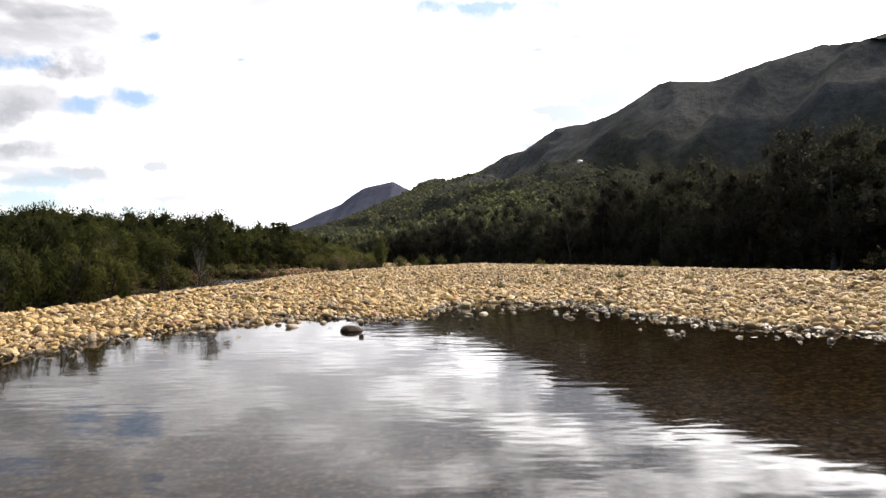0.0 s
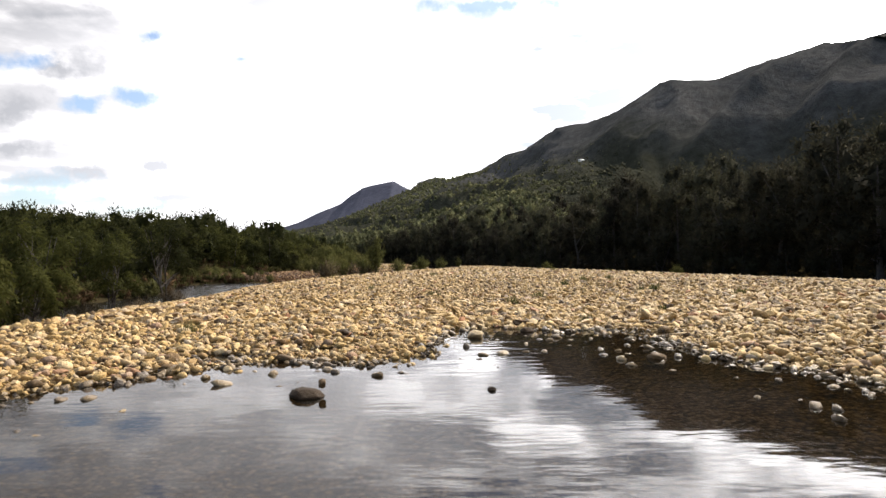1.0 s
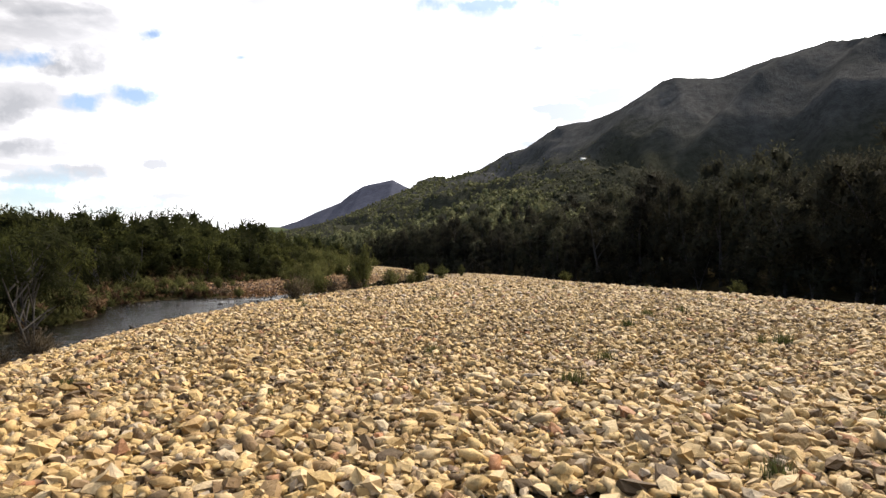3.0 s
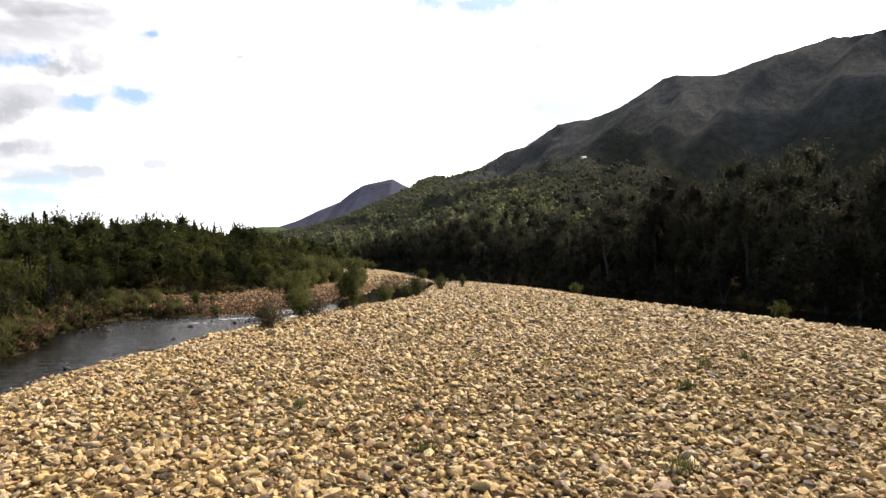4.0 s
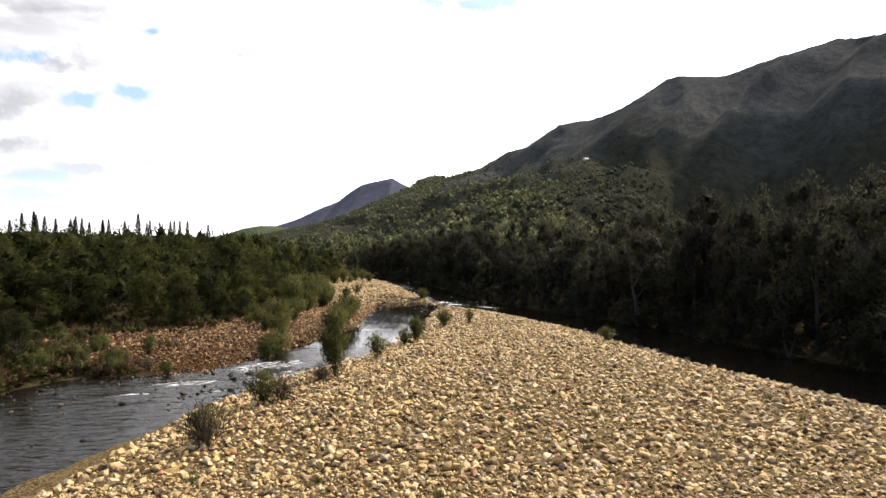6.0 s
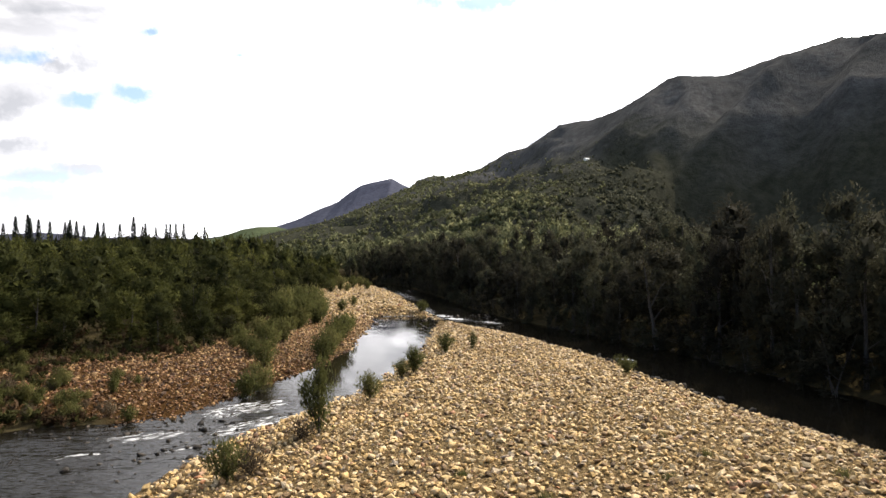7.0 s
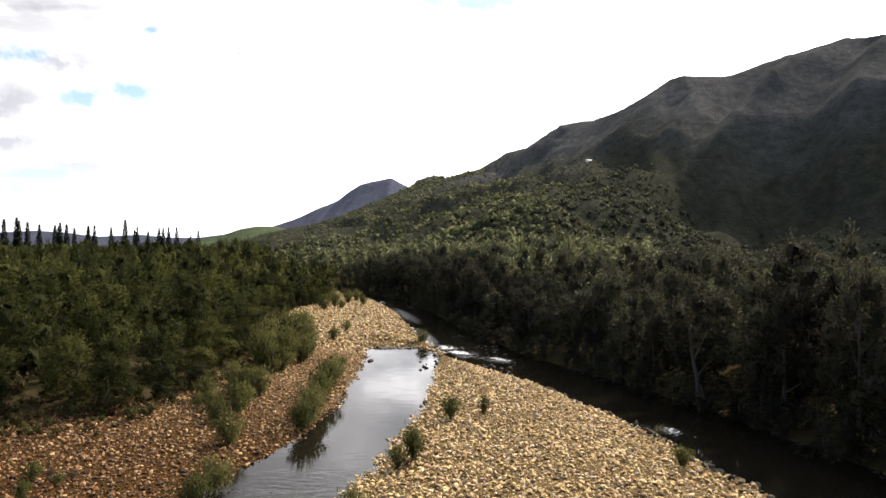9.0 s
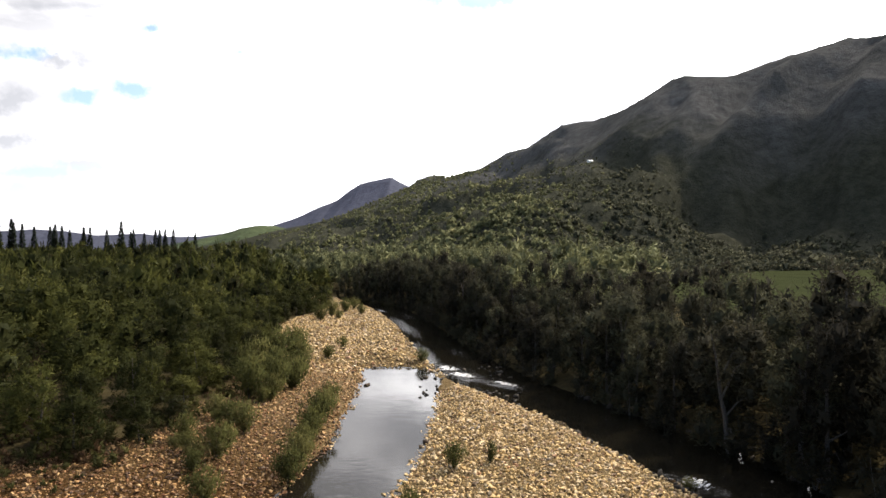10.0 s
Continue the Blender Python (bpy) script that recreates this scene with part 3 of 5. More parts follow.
def mountain_points(u_index, s):
    """Places on the wooded mountain: along the skyline, and outwards."""
    sk = crest_line()
    k = np.arange(len(sk))
    cx, cy, cz = (np.interp(u_index, k, sk[:, i]) for i in range(3))
    fine_k = np.linspace(0, len(sk) - 1, 30 * (len(sk) - 1) + 1)
    near_crest = np.clip((s - 0.90) / 0.10, 0, 1)
    near_crest = near_crest * near_crest * (3 - 2 * near_crest)
    ease = np.exp(-0.5 * (np.arange(-90, 91) / 34.0) ** 2)
    ease /= ease.sum()
    even = []
    for i in range(3):
        c = np.interp(fine_k, k, sk[:, i])
        c = np.convolve(np.pad(c, 90, mode="reflect", reflect_type="odd"), ease, "valid")
        even.append(np.interp(u_index, fine_k, c))
    cx, cy, cz = (a * near_crest + b * (1 - near_crest) for a, b in zip((cx, cy, cz), even))
    px, py = ORIGIN[0] + s * (cx - ORIGIN[0]), ORIGIN[1] + s * (cy - ORIGIN[1])
    bearing = cx / np.maximum(cy - ORIGIN[1], 60)
    reach = np.hypot(cx - ORIGIN[0], cy - ORIGIN[1])
    foot = np.interp(bearing, FOOT_AT[0], FOOT_AT[1]) / reach * np.sqrt(1 + np.minimum(bearing, 2) ** 2)
    foot = np.minimum(foot, 0.72)
    z = slope_surface(s, cz, np.interp(bearing, [0.2, 0.35, 0.5], [1.3, 1.0, 0.75]), foot)
    f = np.clip((s - foot) / (1 - foot), 0, 1.4)
    edge_s = 0.80 + 0.03 * fbm(bearing * 9.0, bearing * 0.0, 3, 61)
    edge_z = np.interp(bearing, [0.22, 0.3, 0.43, 0.60, 0.72, 1.0], [0.52, 0.60, 0.66, 0.74, 0.80, 0.85]) * cz * edge_s
    start = edge_s - edge_z * 0.86 / 1.32 / reach
    face = np.where(s < start, 1 + 0.14 * edge_z * np.clip((s - foot) / np.maximum(start - foot, 0.01), 0, 1),
                    np.where(s < edge_s, 0.14 * edge_z + (s - start) * reach * 1.32, edge_z + (cz - edge_z) * (s - edge_s) / (1 - edge_s)))
    spur = np.clip((bearing - 0.08) / 0.46, 0, 1)
    spur = spur * spur * (3 - 2 * spur) * (s <= 1)
    z = z * (1 - spur) + face * spur
    body = np.clip(f * 3, 0, 1) * (1 - 0.95 * np.clip((f - 0.86) / 0.14, 0, 1) * (f <= 1))
    ridge = 1 - np.abs(fbm(px * 0.006 + 0.4, py * 0.0032, 4, 21)) * 2.2
    relief = 38 * (ridge - 0.6) * (1 - 0.65 * spur) + 14 * (1 - 0.4 * spur) * fbm(px * 0.018, py * 0.018, 4, 4)
    # ribs and gullies running down from the crest
    for b1, b2, tall, wide in RIBS:
        line = b2 + (b1 - b2) * (s - 0.7) / 0.3
        z = z + tall * np.exp(-((bearing - line) / wide) ** 2) * np.clip((1 - s) / 0.08, 0, 1) * np.clip((s - 0.56) / 0.12, 0, 1) * (s <= 1)
    cut = np.clip((f - 0.55 - 0.2 * spur) / 0.2, 0, 1)
    z = z + body * (relief * (1 - cut) + np.minimum(relief - 4, 0) * cut)
    return px, py, z, f


def build_mountain():
    k = np.linspace(0, len(SKYLINE) - 1, 300)
    s = np.concatenate((np.linspace(0.1, 1.0, 110), np.linspace(1.01, 1.5, 24)))
    gk, gs = np.meshgrid(k, s)
    px, py, z, f = mountain_points(gk, gs)
    rough = 1.6 * fbm(px * 0.09, py * 0.09, 3, 8) * np.clip(f * 4, 0, 1)
    z = np.where(f <= 0, -6.0, z + rough)
    n, m = gk.shape
    idx = np.arange(n * m).reshape(n, m)
    q = np.stack((idx[:-1, :-1], idx[:-1, 1:], idx[1:, 1:], idx[1:, :-1]), -1).reshape(-1, 4)
    me = mesh_np("mountain", np.stack((px, py, z), -1).reshape(-1, 3), q, mats=(M_MOUNT,), smooth=True)
    return tagged(new("mountain", me), "broad scrub-covered mountain with gullies above the river woods", "mountain", kind="structure")


def ridge_range(name, crest, depth, mat, label, seed, rough):
    """A distant range: a crest line with slopes to both sides."""
    c = np.array(crest, float)
    k = np.linspace(0, len(c) - 1, 110)
    cx, cy, cz = (np.interp(k, np.arange(len(c)), c[:, i]) for i in range(3))
    rows = np.linspace(-1, 1, 31)
    gx, gr = np.meshgrid(np.arange(110), rows)
    X = cx[gx] + 0 * gr
    Y = cy[gx] + gr * depth
    Z = cz[gx] * (1 - np.abs(gr)) ** 1.2 - 4 + 2
    Z += rough * fbm(X * 0.012, Y * 0.006, 4, seed) * np.clip(np.abs(gr) * 5, 0.12, 1) * (1 - np.abs(gr))
    n, m = gx.shape
    idx = np.arange(n * m).reshape(n, m)
    q = np.stack((idx[:-1, :-1], idx[:-1, 1:], idx[1:, 1:], idx[1:, :-1]), -1).reshape(-1, 4)
    me = mesh_np(name, np.stack((X, Y, Z), -1).reshape(-1, 3), q, mats=(mat,), smooth=True)
    return tagged(new(name, me), label, "mountain", kind="structure")


build_mountain()
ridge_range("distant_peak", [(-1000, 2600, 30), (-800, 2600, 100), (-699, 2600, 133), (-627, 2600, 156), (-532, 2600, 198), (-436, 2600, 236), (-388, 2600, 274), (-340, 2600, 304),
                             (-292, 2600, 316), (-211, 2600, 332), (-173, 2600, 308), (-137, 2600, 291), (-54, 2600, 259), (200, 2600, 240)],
            900, M_HAZE_BLUE, "distant peak with smooth flanks, haze painted in as bluish grey", 31, 22)
ridge_range("green_hill", [(-1100, 1750, 10), (-800, 1720, 30), (-618, 1700, 62), (-548, 1700, 83), (-501, 1700, 90), (-455, 1700, 90), (-408, 1700, 80), (-300, 1700, 40)],
            330, M_HILL, "low distant hill of woods and bright pasture", 33, 12)
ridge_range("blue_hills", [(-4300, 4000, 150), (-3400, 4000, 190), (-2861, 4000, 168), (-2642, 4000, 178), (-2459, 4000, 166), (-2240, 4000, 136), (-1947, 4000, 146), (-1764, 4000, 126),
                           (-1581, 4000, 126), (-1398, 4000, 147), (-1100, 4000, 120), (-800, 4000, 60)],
            700, M_HAZE_BLUE, "hills along the horizon, haze painted in as faint blue", 35, 20)
# hills that close the valley behind
ridge_range("rear_hills", [(-1500, -900, 40), (-900, -900, 120), (-200, -950, 90), (400, -900, 150), (1200, -800, 200)], 400, M_HILL, "wooded hills closing the valley", 37, 20)

# ---- stones ----
def stone_templates(kind, count, seed):
    """Rounded stones: rings of corners pushed about, one mesh shape each."""
    r = np.random.default_rng(seed)
    made = []
    for _ in range(count):
        if kind == "fine":
            rings, seg = 4, 8
        elif kind == "mid":
            rings, seg = 3, 6
        elif kind == "coarse":
            rings, seg = 2, 5
        else:
            rings, seg = 2, 3
        v = [(0, 0, 1)]
        for i in range(rings):
            th = math.pi * (i + 1) / (rings + 1)
            for j in range(seg):
                a = 2 * math.pi * (j + 0.5 * (i % 2)) / seg
                v.append((math.sin(th) * math.cos(a), math.sin(th) * math.sin(a), math.cos(th)))
        v.append((0, 0, -1))
        v = np.array(v)
        for _ in range({"coarse": 5, "rough": 1}.get(kind, 6)):
            d = r.normal(size=3)
            d /= np.linalg.norm(d)
            cut = r.uniform(0.40, 0.78) if kind == "coarse" else r.uniform(0.48, 0.84)
            over = np.maximum(v @ d - cut, 0)
            v = v - over[:, None] * d * 0.95
        v *= 1 + r.uniform(-0.12, 0.12, (len(v), 1))
        tris, quads = [], []
        for j in range(seg):
            tris.append((0, 1 + j, 1 + (j + 1) % seg))
            b = 1 + (rings - 1) * seg
            tris.append((len(v) - 1, b + (j + 1) % seg, b + j))
            for i in range(rings - 1):
                a0, b0 = 1 + i * seg, 1 + (i + 1) * seg
                quads.append((a0 + j, b0 + j, b0 + (j + 1) % seg, a0 + (j + 1) % seg))
        made.append((v, np.array(quads), np.array(tris)))
    return made


def euler_matrices(yaw, tx, ty):
    cz, sz, cx, sx, cy, sy = np.cos(yaw), np.sin(yaw), np.cos(tx), np.sin(tx), np.cos(ty), np.sin(ty)
    o, l = np.zeros_like(yaw), np.ones_like(yaw)
    rz = np.stack((cz, -sz, o, sz, cz, o, o, o, l), -1).reshape(-1, 3, 3)
    rx = np.stack((l, o, o, o, cx, -sx, o, sx, cx), -1).reshape(-1, 3, 3)
    ry = np.stack((cy, o, sy, o, l, o, -sy, o, cy), -1).reshape(-1, 3, 3)
    return rz @ rx @ ry


def scatter_stones(name, places, size, templates, mat, label, sink=0.2):
    """One mesh of many stones at places (n, 3) with radii size (n,)."""
    n = len(places)
    pick = rng.integers(0, len(templates), n)
    V, Q, T, FQ, FT, base = [], [], [], [], [], 0
    for k, (v, q, t) in enumerate(templates):
        sel = np.nonzero(pick == k)[0]
        m = len(sel)
        if not m:
            continue
        sc = np.stack((size[sel] * rng.uniform(0.95, 1.65, m), size[sel] * rng.uniform(0.72, 1.08, m), size[sel] * rng.uniform(0.40, 0.78, m)), -1)
        R = euler_matrices(rng.uniform(0, 6.28, m), rng.normal(0, 0.38, m), rng.normal(0, 0.38, m))
        pts = np.einsum("nij,nkj->nki", R, v[None] * sc[:, None]) + places[sel][:, None]
        pts[..., 2] += (sc[:, 2] * (1 - 2 * sink))[:, None]
        off = base + np.arange(m)[:, None, None] * len(v)
        V.append(pts.reshape(-1, 3))
        Q.append((q[None] + off).reshape(-1, 4)) if len(q) else None
        T.append((t[None] + off).reshape(-1, 3))
        FQ.append(np.full(m * len(q), k % 4 == 0 or templates is FINE or templates is MID))
        FT.append(np.full(m * len(t), k % 4 == 0 or templates is FINE or templates is MID))
        base += m * len(v)
    me = mesh_np(name, np.concatenate(V), np.concatenate(Q), np.concatenate(T), (mat,), np.concatenate(FQ + FT))
    ob = new(name, me)
    return tagged(ob, label, "stones", kind="stuff")


def stone_places(x0, x1, y0, y1, cell, test):
    gx, gy = np.meshgrid(np.arange(x0, x1, cell), np.arange(y0, y1, cell))
    x = (gx + rng.uniform(-0.5, 0.5, gx.shape) * cell).ravel()
    y = (gy + rng.uniform(-0.5, 0.5, gy.shape) * cell).ravel()
    z, gravel = ground_height(x, y)
    keep = test(x, y, z, gravel)
    return np.stack((x, y, z), -1)[keep]


def on_bar(x, y, z, gravel):
    """The open bar between the pool, the left channel and the shaded channel."""
    level = np.where(y < 30, LEVEL_POOL, LEVEL_RIVER)
    wet = np.where((y < 30) & (x > -10), -0.012 - 0.06 * rng.random(x.shape) ** 3, -0.10)
    return (gravel > 0.5) & (z > level + wet) & (x > -16) & ~((x < -9.3) & (y > 66)) & ~((y > 110) & (x < 0))


FINE, MID, COARSE = stone_templates("fine", 10, 1), stone_templates("mid", 14, 2), stone_templates("coarse", 10, 3)
ROUGH = stone_templates("rough", 10, 4)


def radii(n, mean, spread):
    return mean * np.exp(np.clip(rng.normal(0, spread, n), -2 * spread, 1.7 * spread))


def lay_stones():
    near = stone_places(-16, 22, 6, 21, 0.118, on_bar)
    near = near[np.abs(near[:, 0]) < 3 + 0.8 * (near[:, 1] - 3)]
    damp = near[near[:, 2] < 0.0]
    scatter_stones("damp_cobbles", damp, radii(len(damp), 0.064, 0.42), COARSE, M_DAMP, "damp dark brown cobbles along the pool's waterline")
    near = near[near[:, 2] >= 0.0]
    coarse = rng.random(len(near)) < 0.70
    small = near[coarse]
    scatter_stones("bar_small_cobbles", small, radii(len(small), 0.050, 0.42), ROUGH, M_STONE, "small tan and ochre pebbles between the cobbles")
    near = near[~coarse]
    scatter_stones("bar_cobbles", near, radii(len(near), 0.072, 0.45), MID, M_STONE, "sunlit tan and ochre river cobbles beside the pool")
    middle = stone_places(-16, 27, 21, 46, 0.12, on_bar)
    middle = middle[np.abs(middle[:, 0]) < 3 + 0.8 * (middle[:, 1] - 6)]
    crest = middle[(middle[:, 1] > 31) & (rng.random(len(middle)) < 0.66)]
    scatter_stones("bar_crest_cobbles", crest, radii(len(crest), 0.061, 0.48), ROUGH, M_STONE, "sunlit tan cobbles beyond the crest of the gravel bar")
    middle = middle[middle[:, 1] <= 31]
    small = rng.random(len(middle)) < 0.6
    chips = middle[small]
    scatter_stones("bar_chips", chips, radii(len(chips), 0.049, 0.42) * np.interp(chips[:, 1], [21, 26, 31], [1.6, 1.28, 1.08]), ROUGH, M_STONE, "small broken tan stones filling the gravel bar")
    middle = middle[~small]
    scatter_stones("bar_middle_cobbles", middle, radii(len(middle), 0.063, 0.48) * np.interp(middle[:, 1], [21, 26, 31], [1.6, 1.28, 1.08]), COARSE, M_STONE, "sunlit tan cobbles on the crest of the gravel bar")
    big = np.concatenate((near[rng.random(len(near)) < 0.02], middle[rng.random(len(middle)) < 0.010]))
    scatter_stones("bar_large_cobbles", big, radii(len(big), 0.125, 0.2), FINE, M_STONE, "larger rounded tan cobbles lying among the others")
    side = stone_places(-16, 36, -30, 46, 0.33, lambda x, y, z, g: on_bar(x, y, z, g) & (np.abs(x) >= 3 + 0.8 * (y - np.where(y < 21, 3, 6))))
    scatter_stones("bar_side_cobbles", side, radii(len(side), 0.115, 0.4), ROUGH, M_STONE, "tan river cobbles on the flanks of the gravel bar")
    shoal = stone_places(-9, 10, 9, 22, 0.26, lambda x, y, z, g: (z < -0.02) & (z > -0.26) & (rng.random(x.shape) < 0.12 + 0.4 * np.exp(z / 0.06) + 0.34 * (x > 2.6) * np.exp(z / 0.10)))
    shoal[:, 2] = -0.045
    scatter_stones("shoal_stones", shoal, radii(len(shoal), 0.068, 0.42), MID, M_DAMP, "wet stones breaking the surface of the shallow pool")
    far = stone_places(-12, 26, 46, 112, 0.238, on_bar)
    scatter_stones("bar_far_cobbles", far, radii(len(far), 0.090, 0.45), ROUGH, M_STONE, "tan river cobbles on the upper gravel bar")
    left = stone_places(-34, -9.3, 62, 124, 0.265, lambda x, y, z, g: (g > 0.35) & (z > LEVEL_RIVER - 0.08) & (x < -9.3) & (rng.random(x.shape) < 0.9))
    tan = rng.random(len(left)) < np.clip((left[:, 1] - 62) / 42, 0.1, 1)
    scatter_stones("left_bank_cobbles", left[~tan], radii(np.sum(~tan), 0.088, 0.42), ROUGH, M_RED, "rusty brown cobbles on the low far bank, tree shade darkened into them")
    scatter_stones("far_bank_cobbles", left[tan], radii(np.sum(tan), 0.092, 0.42), ROUGH, M_BANK, "warm tan cobbles on the low far bank")
    isle = stone_places(-48, 0, 118, 242, 0.50, lambda x, y, z, g: (g > 0.4) & (z > LEVEL_RIVER - 0.05) & (x < bank_line(y) - 5))
    scatter_stones("island_cobbles", isle, radii(len(isle), 0.16, 0.4), ROUGH, M_STONE, "pale tan cobbles on the gravel island upstream")
    wet = stone_places(-26, -7, 44, 76, 0.45, lambda x, y, z, g: (z < LEVEL_RIVER + 0.02) & (z > -1.25) & (rng.random(x.shape) < 0.045 + 0.75 * np.exp(-((x + 14) ** 2 / 50 + (y - 64.5) ** 2 / 30))))
    wet[:, 2] = LEVEL_RIVER - 0.065
    scatter_stones("rapids_stones", wet, radii(len(wet), 0.088, 0.5), MID, M_WET, "dark wet stones breaking the surface of the rapids")
    shore = stone_places(10, 24, 50, 108, 0.55, lambda x, y, z, g: (z < LEVEL_RIVER + 0.12) & (z > -0.62) & (rng.random(x.shape) < 0.5))
    shore[:, 2] = np.maximum(shore[:, 2], LEVEL_RIVER - 0.05)
    scatter_stones("shade_stones", shore, radii(len(shore), 0.17, 0.35), MID, M_WET, "dark wet stones along the shaded channel")
    sill = stone_places(-3, 7, 104, 124, 0.7, lambda x, y, z, g: (z < LEVEL_RIVER + 0.1) & (rng.random(x.shape) < 0.2))
    sill[:, 2] = LEVEL_RIVER - 0.05
    scatter_stones("riffle_stones", sill, radii(len(sill), 0.2, 0.3), MID, M_WET, "dark wet stones in the upstream riffle")


lay_stones()


# ---- trees ----
def tube(points, radii_, seg=6):
    """A tapered tube along points."""
    V, Q = [], []
    pts = [Vector(p) for p in points]
    for i, (p, r) in enumerate(zip(pts, radii_)):
        d = (pts[min(i + 1, len(pts) - 1)] - pts[max(i - 1, 0)]).normalized()
        a = d.cross(Vector((0.3, 1, 0.2))).normalized()
        b = d.cross(a)
        for j in range(seg):
            w = 2 * math.pi * j / seg
            V.append(p + (a * math.cos(w) + b * math.sin(w)) * r)
    for i in range(len(pts) - 1):
        for j in range(seg):
            Q.append((i * seg + j, i * seg + (j + 1) % seg, (i + 1) * seg + (j + 1) % seg, (i + 1) * seg + j))
    return np.array(V), np.array(Q)


def join(pieces):
    V, Q, T, n = [], [], [], 0
    for v, q, t in pieces:
        V.append(v)
        if q is not None and len(q):
            Q.append(np.asarray(q) + n)
        if t is not None and len(t):
            T.append(np.asarray(t) + n)
        n += len(v)
    return np.concatenate(V), (np.concatenate(Q) if Q else None), (np.concatenate(T) if T else None)


def crown_shape(r, height, radius, bottom, clumps, leaves, length, width, up=0.2, round_top=0.6, core=0.5, stretch=1.5):
    """Clump centres and feathery blades of a crown: corners, four-sided and three-sided faces."""
    tall = np.array((1, 1, stretch))
    cz = bottom + (height - bottom - 0.30 * radius * stretch) * r.beta(1.5, 1.4, clumps)
    f = (cz - bottom) / (height - bottom)
    prof = np.sin(np.pi * np.clip(f * 0.82 + 0.16, 0, 1)) ** round_top
    ang = r.uniform(0, 2 * np.pi, clumps)
    rad = radius * prof * np.sqrt(r.uniform(0.05, 1, clumps)) * (0.8 if clumps > 10 else 0.62)
    c = np.stack((rad * np.cos(ang), rad * np.sin(ang), cz), -1)
    cr = radius * r.uniform(*((0.16, 0.40) if clumps > 10 else (0.32, 0.50)), clumps)
    share = cr ** 1.6
    pick = r.choice(clumps, leaves, p=share / share.sum())
    d = r.normal(size=(leaves, 3))
    d /= np.linalg.norm(d, axis=1)[:, None]
    pos = c[pick] + d * (cr[pick] * r.uniform(0.35, 1.0, leaves) ** 0.7)[:, None] * tall
    ax = d * np.array((0.75, 0.75, 0.4)) + r.normal(size=(leaves, 3)) * 0.36 + np.array((0, 0, up))
    ax /= np.linalg.norm(ax, axis=1)[:, None]
    side = np.cross(ax, r.normal(size=(leaves, 3)))
    side /= np.linalg.norm(side, axis=1)[:, None] + 1e-9
    L = (length * r.uniform(0.5, 1.4, leaves))[:, None] * 0.5
    W = (width * r.uniform(0.6, 1.4, leaves))[:, None] * 0.5
    nrm = d / tall * 0.7 + np.stack((pos[:, 0] / radius, pos[:, 1] / radius, (pos[:, 2] - 0.5 * height) / height + 0.15), -1) * 0.6 + r.normal(size=(leaves, 3)) * 0.14
    nrm /= np.linalg.norm(nrm, axis=1)[:, None]
    side = np.where((np.einsum("ij,ij->i", np.cross(side, ax), nrm) < 0)[:, None], -side, side)
    v = np.stack((pos - ax * L - side * W, pos - ax * L * 0.4 + side * W, pos + ax * L), 1).reshape(-1, 3)
    leaf_t = np.arange(leaves * 3).reshape(-1, 3)
    # broad inner sprays close the heart of each clump
    inner = 22 if clumps > 10 else 13
    n = clumps * inner
    at = np.repeat(np.arange(clumps), inner)
    e = r.normal(size=(n, 3))
    e /= np.linalg.norm(e, axis=1)[:, None]
    mid = c[at] + e * (cr[at] * core * r.uniform(0.2, 0.95, n))[:, None] * tall
    one = np.cross(e, r.normal(size=(n, 3)))
    one /= np.linalg.norm(one, axis=1)[:, None]
    two = np.cross(e, one)
    spin = r.uniform(0, 2 * np.pi, n)
    size = cr[at] * core * (0.64 if clumps > 10 else 0.78)
    corners = [mid + (one * np.cos(spin + k * 2.094)[:, None] + two * np.sin(spin + k * 2.094)[:, None] + e * r.uniform(-0.5, 0.3, (n, 1))) * (size * r.uniform(0.5, 1.3, n))[:, None] * tall for k in range(3)]
    core_v = np.stack(corners, 1).reshape(-1, 3)
    core_t = np.arange(n * 3).reshape(-1, 3)
    out = e / tall * 0.6 + c[at] / np.array((radius, radius, height)) * 0.6 + r.normal(size=(n, 3)) * 0.15
    out = np.repeat(out / np.linalg.norm(out, axis=1)[:, None], 3, 0)
    V, Q, T = join([(v, None, leaf_t), (core_v, None, core_t)])
    return c, (V, Q, T, np.concatenate((np.repeat(nrm, 3, 0), out)))


def trunk_shape(r, height, thick, centres, stems=1, limbs=6):
    grown = []
    for s in range(stems):
        pieces = []
        lean = r.normal(0, 0.06 + 0.10 * (stems > 1), 2)
        pts = [(lean[0] * z + 0.05 * math.sin(z * 1.3 + s), lean[1] * z, z) for z in np.linspace(-0.3, height, 7)]
        v, q = tube(pts, np.linspace(thick, thick * 0.18, 7) / (stems ** 0.5))
        pieces.append((v, q, None))
        low = centres[np.argsort(centres[:, 2])]
        for k in range(limbs):
            e = low[int(k * (len(low) - 1) / max(limbs - 1, 1))]
            h = max(e[2] * 0.6, 0.25 * height * r.uniform(0.5, 1))
            st = np.array((lean[0] * h, lean[1] * h, h))
            mid = st * 0.5 + e * 0.5 + np.array((0, 0, 0.08 * height * r.uniform(-0.3, 1)))
            v, q = tube([st, mid, e], [thick * 0.4, thick * 0.26, thick * 0.08], 5)
            pieces.append((v, q, None))
        grown.append(join(pieces))
    return grown


